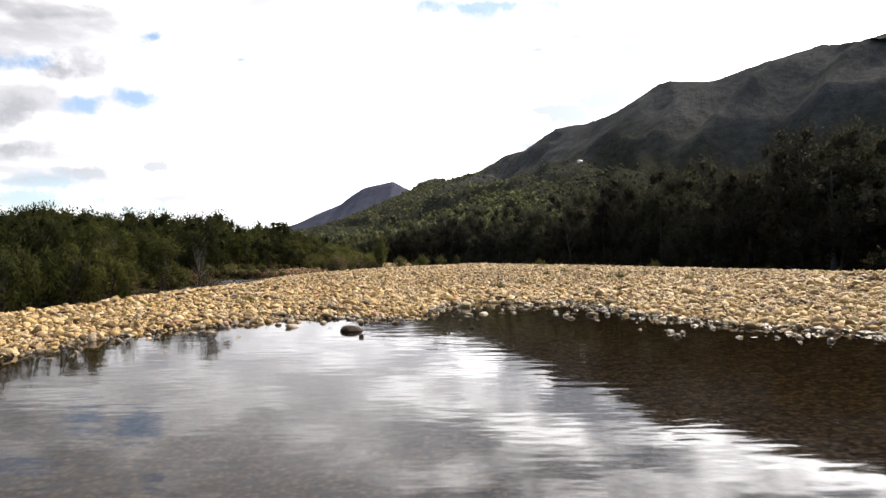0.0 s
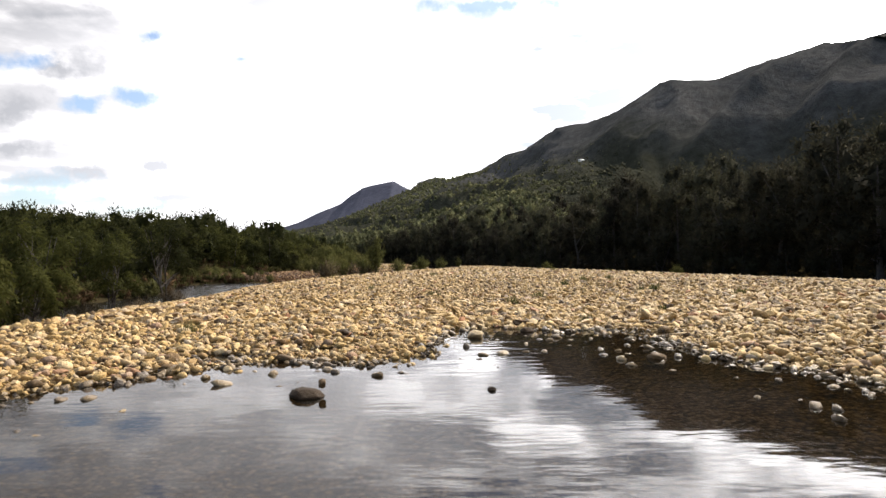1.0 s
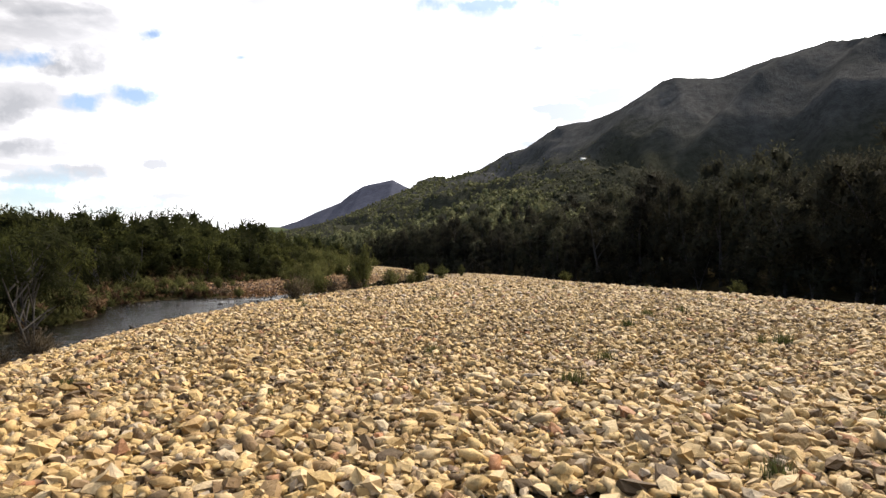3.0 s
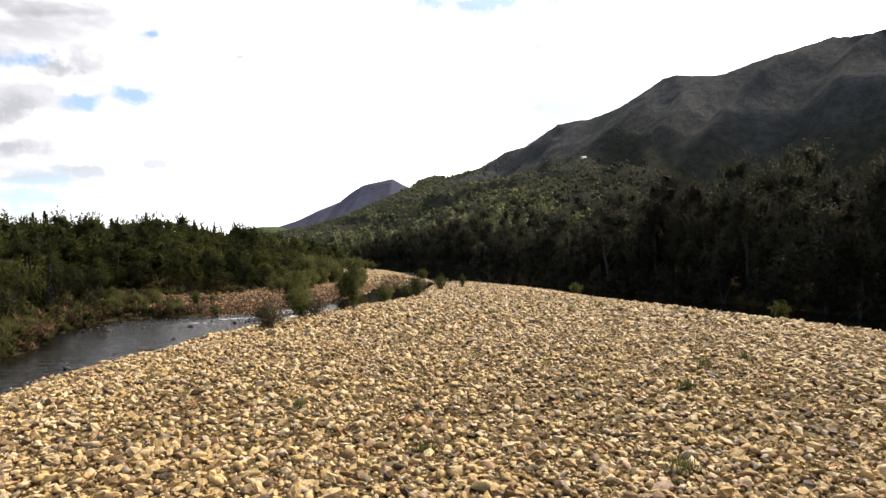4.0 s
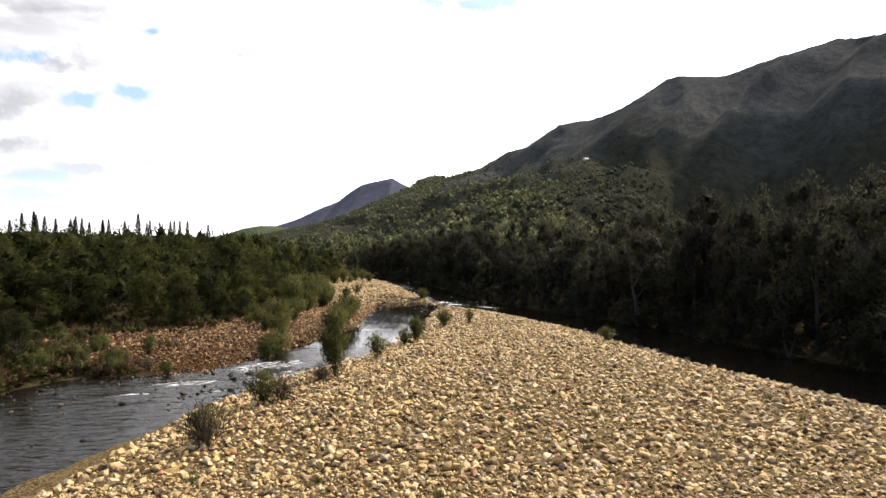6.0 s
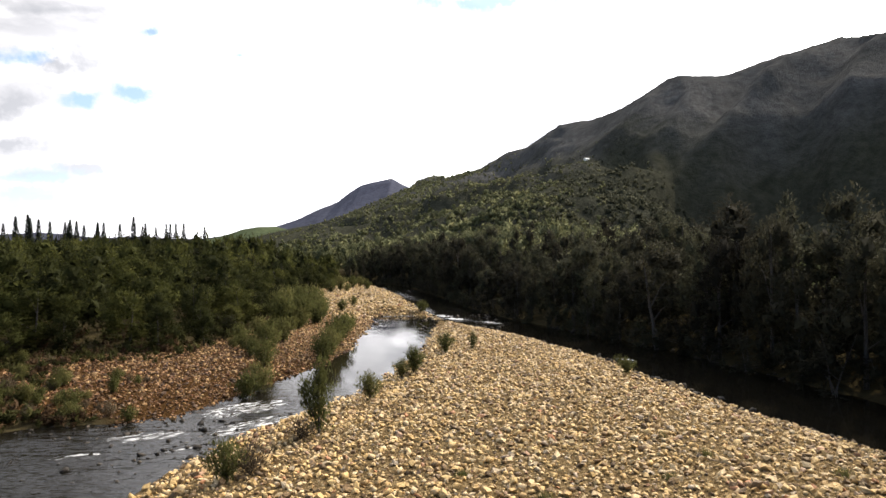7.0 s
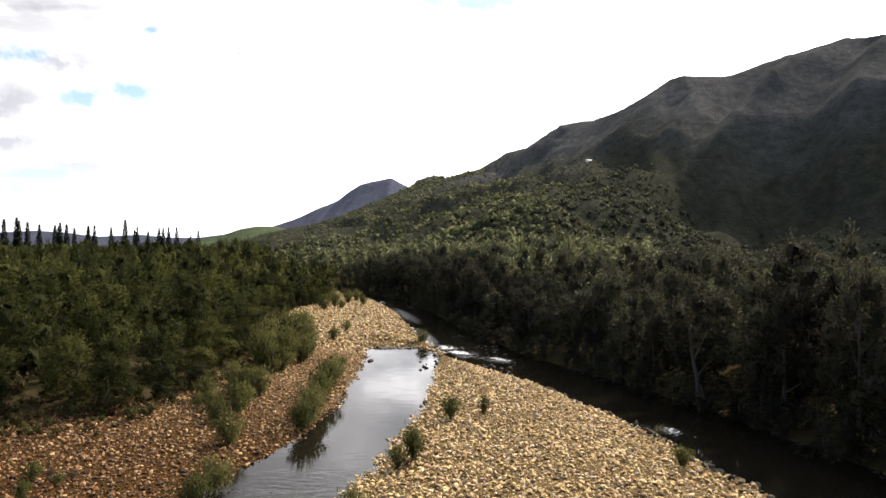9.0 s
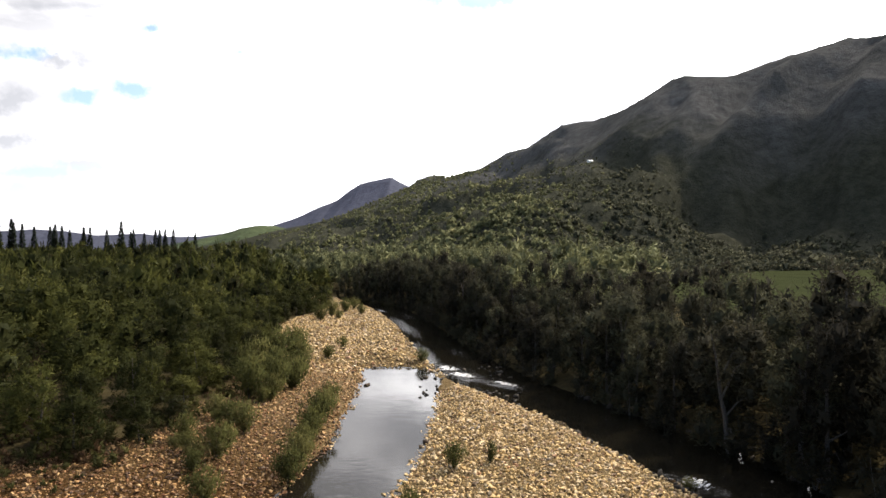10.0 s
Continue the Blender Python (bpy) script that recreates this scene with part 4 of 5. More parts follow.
def make_tree(name, seed, height, radius, bottom, clumps, leaves, length, width, leaf_mat, label, category, up=0.2, stems=1, thick=0.16, limbs=6, round_top=0.6, core=0.5, stretch=1.5):
    r = np.random.default_rng(seed)
    centres, (v, q, t, nv) = crown_shape(r, height, radius, bottom, clumps, leaves, length, width, up, round_top, core, stretch)
    root = new(name)
    for tv, tq, tt in trunk_shape(r, height * 0.85, thick, centres, stems, limbs):
        kind = "trunk" if stems == 1 else "stem"
        part(kind, mesh_np(kind, tv, tq, tt, (M_BARK,), True), root)
    part("crown", mesh_np("crown", v, q, t, (leaf_mat,), True, nv), root)
    return tagged(root, label, category)


def make_shrub(name, seed, height, spread, shoots, leaves, length, width, leaf_mat, label, category, stems=5):
    """Upright shoots fanning out of one root, feathered with narrow leaves."""
    r = np.random.default_rng(seed)
    az, u = r.uniform(0, 2 * np.pi, shoots), np.sqrt(r.random(shoots))
    tall = height * (1 - 0.42 * u) * r.uniform(0.78, 1.0, shoots)
    out = np.stack((np.cos(az), np.sin(az)), -1) * (spread * u)[:, None]

    def along(k, f):
        return np.column_stack((out[k] * (f ** 1.25)[:, None], tall[k] * f))
    k, f = r.integers(0, shoots, leaves), 0.12 + 0.88 * r.beta(1.5, 1.05, leaves)
    pos = along(k, f) + r.normal(size=(leaves, 3)) * (0.12 * spread + 0.035 * height * (1 - f))[:, None]
    ax = np.column_stack((out[k] * 0.7, tall[k]))
    ax = ax / np.linalg.norm(ax, axis=1)[:, None] + r.normal(size=(leaves, 3)) * 0.42
    ax /= np.linalg.norm(ax, axis=1)[:, None]
    side = np.cross(ax, r.normal(size=(leaves, 3)))
    side /= np.linalg.norm(side, axis=1)[:, None]
    L, W = (length * r.uniform(0.5, 1.3, leaves))[:, None] * 0.5, (width * r.uniform(0.6, 1.4, leaves))[:, None] * 0.5
    nrm = np.column_stack((pos[:, :2] / spread, 0.35 + 0.5 * pos[:, 2] / height)) + r.normal(size=(leaves, 3)) * 0.25
    nrm /= np.linalg.norm(nrm, axis=1)[:, None]
    v = np.stack((pos - ax * L - side * W, pos - ax * L * 0.4 + side * W, pos + ax * L), 1).reshape(-1, 3)
    root = new(name)
    for i in range(stems):
        tv, tq = tube(along(np.full(4, i), np.array((0.0, 0.25, 0.55, 0.9))), np.array((1, 0.75, 0.5, 0.2)) * 0.011 * height, 5)
        part("stem", mesh_np("stem", tv, tq, None, (M_BARK,), True), root)
    part("crown", mesh_np("crown", v, None, np.arange(leaves * 3).reshape(-1, 3), (leaf_mat,), True, np.repeat(nrm, 3, 0)), root)
    return tagged(root, label, category)


def ground_z(x, y):
    return float(ground_height(np.array([x]), np.array([y]))[0][0])


def put_wide(ob, x, y, scale, group):
    """Like put(), with a crown wider or taller than its model."""
    w, h = random.uniform(0.85, 1.35), random.uniform(0.82, 1.06)
    m = pose(x, y, ground_z(x, y), 0, 0, random.uniform(0, 360)) @ Matrix.Diagonal((scale * w, scale * w, scale * h, 1))
    made = copy_thing(ob, m)
    made.matrix_basis = m
    return tagged(made, "", "", group)


def put(ob, x, y, scale=1.0, turn=None, group="", label="", sink=0.0):
    m = pose(x, y, ground_z(x, y) - sink, 0, 0, random.uniform(0, 360) if turn is None else turn) @ Matrix.Diagonal((scale, scale, scale, 1))
    made = copy_thing(ob, m)
    made.matrix_basis = m
    return tagged(made, label, "", group)


def drop_models(models):
    for ob in models:
        for o in (*ob.children_recursive, ob):
            bpy.data.objects.remove(o)


def joined_woods(name, places, scales, shapes, mat, label):
    """Many distant crowns as one mesh, each crown with its own tint."""
    V, T, N, tint, base = [], [], [], [], 0
    pick = rng.integers(0, len(shapes), len(places))
    for k, (v, q, t, nv) in enumerate(shapes):
        sel = np.nonzero(pick == k)[0]
        m = len(sel)
        if not m:
            continue
        R = euler_matrices(rng.uniform(0, 6.28, m), np.zeros(m), np.zeros(m))
        sc = np.stack((scales[sel], scales[sel], scales[sel] * rng.uniform(0.85, 1.2, m)), -1)
        pts = np.einsum("nij,kj->nki", R, v) * sc[:, None] + places[sel][:, None]
        off = base + np.arange(m)[:, None, None] * len(v)
        V.append(pts.reshape(-1, 3))
        T.append((t[None] + off).reshape(-1, 3))
        N.append(np.einsum("nij,kj->nki", R, nv).reshape(-1, 3))
        tint.append(np.repeat(rng.random(m), len(v)))
        base += m * len(v)
    me = mesh_np(name, np.concatenate(V), None, np.concatenate(T), (mat,), True, np.concatenate(N))
    point_attribute(me, "tint", np.concatenate(tint))
    return tagged(new(name, me), label, "woods", kind="stuff")


def shapes_of(count, seed, height, radius, bottom, clumps, leaves, length, width, core=0.62, up=0.1, stretch=1.0):
    return [crown_shape(np.random.default_rng(seed + i), height, radius, bottom, clumps, leaves, length, width, up, 0.6, core, stretch)[1] for i in range(count)]


def left_woods():
    models = [make_tree("river_tree", 100 + i, 7.4, 3.1, 0.2, 28, 2500, 0.46, 0.13, M_LEAF, "feathery green tree at the edge of the riverside woods", "tree", 0.35, 1, 0.12, 3, 0.8, 0.42, 1.2) for i in range(6)]
    n = 0
    for y in np.arange(64, 205, 3.6):
        e = float(forest_edge(y))
        for row in range(2):
            x = e - 1.4 - row * 3.8 + random.uniform(-1.4, 1.4)
            yy = y + random.uniform(-1.5, 1.5)
            s = random.uniform(0.75, 1.05) * (0.62, 0.84, 0.94)[row] * np.interp(y, [64, 80, 110], [0.78, 0.92, 1.04])
            put_wide(models[n % 6], x, yy, s, "riverside woods")
            n += 1
    drop_models(models)
    # the woods behind, seen only as a canopy
    near_shapes = shapes_of(10, 300, 7.2, 4.0, 1.0, 13, 900, 0.44, 0.16, 0.50, 0.3, 1.1)
    far_shapes = shapes_of(8, 350, 7.2, 3.6, 2.0, 4, 62, 1.6, 0.38, 0.62, 0.8, 1.3)
    P, S = [], []
    y = 52.0
    while y < 430:
        gap = np.interp(y, [50, 120, 300, 430], [4.4, 4.8, 7.5, 9])
        e = float(forest_edge(min(y, 240))) if y < 240 else float(np.interp(y, [240, 430], [-38, -70]))
        for k in range(60):
            x = e - (9 if y < 205 else 2) - k * gap + random.uniform(-0.4, 0.4) * gap
            if abs(x) > 10 + 0.80 * y:
                break
            P.append((x, y + random.uniform(-0.4, 0.4) * gap, 0.8 + float(pine_rise(x, y))))
            S.append(float(np.interp(e - x, [9, 30], [1.0, 1.28])) * random.triangular(0.65, float(np.interp(y, [60, 100], [1.02, 1.45])), 0.9) * np.interp(y, [50, 75, 110, 200, 400], [0.84, 1.0, 1.02, 1.04, 1.28]))
        y += gap
    P, S = np.array(P), np.array(S)
    for name, sel, shp in (("riverside_forest", P[:, 1] < 150, near_shapes), ("far_riverside_forest", P[:, 1] >= 150, far_shapes)):
        joined_woods(name, P[sel], S[sel], shp, M_LEAF_FAR, "dense green canopy of the woods behind the gravel bank")


def right_woods():
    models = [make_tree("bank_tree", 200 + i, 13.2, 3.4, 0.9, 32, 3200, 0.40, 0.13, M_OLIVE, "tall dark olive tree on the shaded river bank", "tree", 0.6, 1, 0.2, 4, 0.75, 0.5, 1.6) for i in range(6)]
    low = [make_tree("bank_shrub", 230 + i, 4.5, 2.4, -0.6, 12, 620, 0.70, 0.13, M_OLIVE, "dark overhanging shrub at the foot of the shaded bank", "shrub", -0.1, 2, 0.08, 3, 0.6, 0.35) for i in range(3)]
    n = 0
    for y in np.arange(26, 250, 4.1):
        e = float(bank_line(y))
        for row in range(2):
            x = e + 0.3 + row * 4.4 + random.uniform(-1.0, 1.0) + float(np.interp(y, [100, 118], [0, 2.4]))
            yy = y + random.uniform(-1.6, 1.6)
            put_wide(models[n % 6], x, yy, (random.uniform(0.82, 1.08) - (0.12 if row == 0 else 0)) * np.interp(y, [55, 80], [1.07, 1.0]) * np.interp(y, [100, 112, 134, 146], [1.0, 0.68, 0.68, 1.0]), "shaded bank woods")
            n += 1
        put(low[n % 3], e - 0.6 + random.uniform(-0.6, 0.6) + float(np.interp(y, [100, 118], [0, 0.5])), y + random.uniform(-1, 1), random.uniform(0.75, 1.1) * float(np.interp(y, [100, 118], [1, 0.75])), group="shaded bank shrubs")
    drop_models(models + low)
    shp = shapes_of(8, 400, 12.6, 3.5, 2.0, 13, 880, 0.44, 0.16, 0.58, 0.5, 1.6)
    far = shapes_of(8, 450, 12.0, 3.8, 3.0, 7, 150, 1.5, 0.40, 0.6, 0.4, 1.2)
    P, S = [], []
    for y in [*np.arange(22, 270, 5.2), *np.arange(270, 345, 7.5)]:
        e = float(bank_line(y))
        depth = np.interp(y, [20, 110, 150, 330], [3, 4, 12, 22])
        for k in range(int(depth)):
            x, yy = e + 10.5 + k * 5 + random.uniform(-2, 2), y + random.uniform(-2, 2)
            if x > 12 + 0.80 * yy:
                break
            bearing = (x + 1) / max(yy - 46, 1)
            if bearing > 0.36 and (yy > 122 or x > float(bank_line(yy)) + 30):
                continue
            P.append((x, yy, 1.4))
            S.append(random.uniform(0.78, 1.12) * (0.88 if bearing > 0.36 else 1.05))
    # undergrowth closes the gaps between the trunks
    for y in np.arange(24, 160, 2.6):
        for k in range(6):
            P.append((float(bank_line(y)) + 2.5 + k * 3.2 + random.uniform(-1, 1), y + random.uniform(-1, 1), 0.4))
            S.append(random.uniform(0.36, 0.6))
    P, S = np.array(P), np.array(S)
    # upstream crowns get the lighter copy, with sunlight put into the colour
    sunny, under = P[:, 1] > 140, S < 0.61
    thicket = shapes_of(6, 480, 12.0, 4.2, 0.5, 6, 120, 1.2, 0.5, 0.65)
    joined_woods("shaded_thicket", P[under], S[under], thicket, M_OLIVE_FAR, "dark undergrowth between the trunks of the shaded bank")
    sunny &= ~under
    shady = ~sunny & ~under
    joined_woods("shaded_forest", P[shady], S[shady], shp, M_OLIVE_FAR, "woods and undergrowth behind the shaded bank, shade painted into their dark olive")
    joined_woods("upstream_forest", P[sunny], S[sunny], far, M_SLOPE_LIT, "olive canopy of the woods upstream, sunlight painted into its lighter colour")


def slope_woods():
    """Bushy canopy on the lower mountain side."""
    shp = shapes_of(12, 500, 3.6, 4.2, -1.0, 2, 16, 1.9, 1.0, 0.8)
    plain_shp = shapes_of(10, 520, 3.4, 4.4, -1.0, 1, 9, 1.9, 1.0, 0.9)
    u, s = rng.uniform(1.5, 25.5, 54000), rng.uniform(0.08, 0.98, 54000)
    px, py, z, f = mountain_points(u, s)
    dist = np.hypot(px, py - 40)
    bearing = px / np.maximum(py, 1)
    clump = np.clip(0.62 + 1.0 * fbm(px * 0.011, py * 0.011, 3, 41), 0.1, 1)
    limit = np.interp(bearing, [-0.2, 0.08, 0.15, 0.2, 0.3, 0.4, 0.6], [1.5, 1.4, 1.05, 0.90, 0.76, 0.60, 0.50])
    prob = clump * np.clip((limit - f) * np.interp(bearing, [0.15, 0.3], [2.4, 5]), 0.0, 1) * np.interp(dist, [180, 420, 900], [0.60, 1.0, 0.50]) * np.where(bearing > 0.28, np.clip((np.interp(bearing, [0.28, 0.40], [150, 26]) - z) / 14, 0, 1), 1)
    keep = (f > 0.0) & (rng.random(len(u)) < prob) & (dist < 1750) & (px < 0.68 * py)
    # crowns towards the right take the darker copy: shade painted as colour
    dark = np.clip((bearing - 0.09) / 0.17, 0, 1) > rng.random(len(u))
    for name, sel, mat, label in (("slope_forest", keep & ~dark, M_SLOPE_LIT, "bushy green canopy on the lower mountain slope, sunlight painted into its colour"),
                                  ("dark_slope_forest", keep & dark, M_SLOPE_SHADE, "woods on the mountain flank above the field, shade painted into their dark olive")):
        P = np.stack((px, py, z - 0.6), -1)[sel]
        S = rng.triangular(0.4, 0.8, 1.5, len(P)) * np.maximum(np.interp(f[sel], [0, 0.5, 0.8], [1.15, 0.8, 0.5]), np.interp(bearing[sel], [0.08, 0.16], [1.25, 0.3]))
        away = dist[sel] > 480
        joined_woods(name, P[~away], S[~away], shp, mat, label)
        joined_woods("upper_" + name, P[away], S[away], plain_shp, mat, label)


left_woods()
right_woods()
slope_woods()


# ---- column pines on the left skyline ----
def column_pine(seed, height):
    r = np.random.default_rng(seed)
    root = new("column_pine")
    v, q = tube([(0, 0, -0.5), (0, 0, height * 0.5), (0, 0, height)], [0.35, 0.22, 0.04], 6)
    part("trunk", mesh_np("trunk", v, q, None, (M_BARK,), True), root)
    V = []
    for z in np.arange(height * 0.16, height * 0.985, 0.55):
        f = z / height
        reach = min(0.15 + 4.2 * (1 - f) ** 0.85, 2.5) * r.uniform(0.7, 1.1) * height / 26
        for k in range(10):
            a = r.uniform(0, 6.28)
            d = np.array((math.cos(a), math.sin(a), 0.0))
            sd = np.array((-d[1], d[0], 0.0)) * 0.6
            V += [d * 0.05 + (0, 0, z), d * reach * 0.6 + sd + (0, 0, z + 0.1), d * reach + (0, 0, z + 0.5), d * reach * 0.6 - sd + (0, 0, z - 0.25)]
    V = np.array(V)
    part("crown", mesh_np("crown", V, np.arange(len(V)).reshape(-1, 4), None, (M_PINE,), False), root)
    return tagged(root, "slender dark column pine above the woods", "pine tree", "skyline pines")


PINES = [(-252, 30), (-246, 28), (-241, 32), (-236, 33), (-233, 31), (-225, 30), (-223, 29), (-215, 29), (-213, 28), (-210, 30), (-206, 29), (-203, 27), (-195, 28), (-192, 28), (-189, 28),
         (-179, 27), (-173, 31), (-171, 26), (-164, 27), (-159, 25), (-156, 27), (-154, 27), (-149, 27), (-145, 27), (-133, 25)]
pines = [column_pine(600 + i, 26) for i in range(4)]
for i, (x, top) in enumerate(PINES):
    s = (top - 6.0) / 26 * 1.05
    m = pose(x, 375 + random.uniform(-6, 6), 5.6, 0, 0, i * 47) @ Matrix.Diagonal((s * 1.05, s * 1.05, s, 1))
    copy_thing(pines[i % 4], m).matrix_basis = m
drop_models(pines)


# ---- bushes and saplings ----
def bush_models():
    sap = make_shrub("sapling", 700, 3.7, 0.95, 26, 1700, 0.28, 0.055, M_BUSH, "slender feathery green sapling on the gravel shore", "sapling", 4)
    bush = [make_shrub("shore_bush", 710 + i, 2.1, 0.95, 24 + 4 * i, 1150, 0.24, 0.06, M_BUSH, "feathery green bush growing among the cobbles", "bush", 5) for i in range(3)]
    dry = make_shrub("dry_bush", 720, 1.35, 0.95, 30, 800, 0.28, 0.035, M_DRY, "half-dry brownish bush at the water's edge", "bush", 7)
    small = [make_tree("river_tree", 730 + i, 3.8, 1.6, 0.7, 20, 1250, 0.40, 0.08, M_LEAF, "small weeping green tree at the channel's edge", "tree", -0.7, 3, 0.075, 6, 0.6, 0.22) for i in range(3)]
    edge = [make_tree("river_tree", 740 + i, 4.7, 1.8, 1.6, 18, 1700, 0.42, 0.06, M_LEAF, "thin weeping tree with a forked trunk beside the channel", "tree", -0.35, 3, 0.09, 6, 0.5, 0.2, 1.0) for i in range(2)]
    return sap, bush, dry, small, edge


sapling, bushes, dry_bush, small_trees, edge_trees = bush_models()
put(dry_bush, -8.5, 49.3, 1.2, group="shore bushes")
put(bushes[0], -8.9, 49.9, 0.75, group="shore bushes")
put(bushes[1], -8.5, 55.6, 0.95, group="shore bushes")
put(dry_bush, -7.7, 56.0, 1.0, group="shore bushes")
put(sapling, -6.2, 61.3, 1.15, group="shore bushes")
put(dry_bush, -6.9, 60.6, 0.8, group="shore bushes")
put(bushes[2], -4.7, 68.6, 0.95, group="shore bushes")
put(bushes[0], -2.6, 77.4, 1.15, group="shore bushes")
put(bushes[1], -3.4, 76.4, 0.8, group="shore bushes")
put(bushes[2], -0.3, 85.7, 1.0, group="shore bushes")
put(sapling, 2.1, 85.7, 0.5, group="shore bushes")
put(bushes[1], -3.6, 125.4, 1.15, group="shore bushes")
put(bushes[2], 12.4, 75.6, 0.75, group="shore bushes")
put(bushes[0], 19.4, 54.0, 0.72, group="shore bushes")
put(bushes[1], 14.2, 84.0, 0.55, group="shore bushes")
for x, y, s in [(-10.6, 84.5, 1.3), (-10.7, 87, 1.5), (-10.9, 90, 1.3), (-11.0, 93, 1.5), (-11.2, 96.5, 1.6), (-11.3, 100, 1.4), (-11.5, 103.5, 1.3)]:
    put(bushes[int(y) % 3], x, y, s, group="far shore bushes")
for x, y, s in [(-12.8, 74, 1.25), (-13.1, 72.2, 1.1), (-14.5, 81, 1.3), (-16.4, 90, 1.1), (-17.3, 87, 1.0), (-17.0, 85.5, 0.9), (-18.2, 109, 1.9), (-17.4, 105, 1.5), (-16, 127, 1.1),
                (-15.6, 136, 1.0), (-19.2, 184, 1.5), (-22.5, 173, 1.3), (-20.3, 92, 1.2), (-20, 98, 1.3),
                (-20, 127, 2.0), (-21.5, 131, 2.2), (-18.6, 123.5, 1.7), (-17.4, 117.5, 1.6), (-26, 172, 2.0), (-25, 180, 2.2), (-23.5, 189, 2.0), (-22.5, 197, 1.8)]:
    put(bushes[int(x * 7) % 3], x, y, s, group="far bank bushes")
for i, (x, y, s) in enumerate([(-13.6, 17.6, 0.72), (-13.4, 20.9, 0.8), (-14.2, 24.8, 0.72), (-14.6, 14.5, 0.9), (-16.0, 21, 0.95), (-15.4, 17.5, 0.9), (-15.6, 24.2, 0.8), (-17.9, 25.5, 0.9)]):
    put(small_trees[i % 3], x, y, s, group="channel-edge trees", sink=0.1)
for i, (x, y, s) in enumerate([(-13.8, 34.2, 1.0), (-14.6, 30.7, 0.8), (-16.4, 28.0, 1.0)]):
    put(edge_trees[i % 2], x, y, s, group="channel-edge trees", sink=0.1)
for x, y, s in [(-13.2, 33.4, 0.5), (-14.4, 33.2, 0.45), (-15.4, 30.2, 0.5), (-14.0, 31.6, 0.4), (-16.0, 27.2, 0.6)]:
    put(dry_bush, x, y, s * 1.6, group="channel-edge bushes", sink=0.05)
for i, (x, y, s) in enumerate([(-23.5, 43, 1.0), (-24.5, 49, 1.1), (-25.6, 55, 1.1), (-27, 61, 1.2), (-24, 36, 1.1), (-25, 30, 1.2), (-26, 22, 1.2), (-22.6, 47, 0.6), (-27.5, 67, 1.0), (-28, 14, 1.2)]):
    put(small_trees[i % 3], x, y, s, group="grassy bank trees")
def bank_shore(y):
    """x of the left channel's far shore."""
    return float(np.interp(y, [15, 30, 42, 48, 56, 62, 68], [-22.2, -20.9, -21.2, -21.2, -24.4, -26, -25]))


for i in range(22):
    y = random.uniform(14, 66)
    put(small_trees[i % 3], bank_shore(y) - random.uniform(2.0, 12), y, random.uniform(0.6, 1.0), group="grassy bank trees")
for i in range(58):
    y = random.uniform(16, 67)
    put((bushes[0], bushes[1], dry_bush, bushes[2])[i % 4], bank_shore(y) - random.uniform(-0.3, 1.0) - random.choice((0, 0, 2, 5)), y, random.uniform(0.3, 0.8), group="grassy bank bushes")
for i, (x, y, s) in enumerate([(-17.9, 66.9, 0.9), (-19.4, 67.6, 1.1), (-20.9, 66.9, 0.8), (-22.0, 68.4, 1.2), (-23.6, 67.2, 1.0), (-25.4, 69.5, 1.3), (-26.6, 67.8, 1.2), (-28.0, 71.5, 1.4), (-26.0, 74, 1.2)]):
    put((bushes[1], dry_bush, bushes[2])[i % 3], x, y, s * 0.62, group="far bank bushes")
for i, (x, y, s) in enumerate([(-17.6, 107, 2.1), (-16.2, 109.5, 1.8), (-18.8, 111, 2.3), (-19.4, 104.5, 2.2), (-17.0, 113, 1.6), (-20.4, 108, 2.4), (-16.3, 88, 1.4), (-16.4, 94, 1.5), (-18.0, 95.5, 1.3),
                               (-21, 120, 2.4), (-20, 124, 2.2), (-23, 128, 2.4), (-22, 116, 2.4)]):
    put(bushes[i % 3], x, y, s, group="far bank bushes")
for i in range(22):
    put((bushes[0], bushes[1], dry_bush, bushes[2])[i % 4], random.uniform(-29, -20), random.uniform(67.2, 76), random.uniform(0.3, 0.65), group="far bank bushes")
for i in range(26):
    y = random.uniform(76, 122)
    x = float(forest_edge(y)) + random.uniform(0.3, 0.55 * (-10.5 - float(forest_edge(y))))
    put((bushes[0], bushes[1], dry_bush, bushes[2])[i % 4], x, y, random.uniform(0.4, 0.95), group="far bank bushes")
drop_models([sapling, dry_bush, *bushes, *small_trees, *edge_trees])


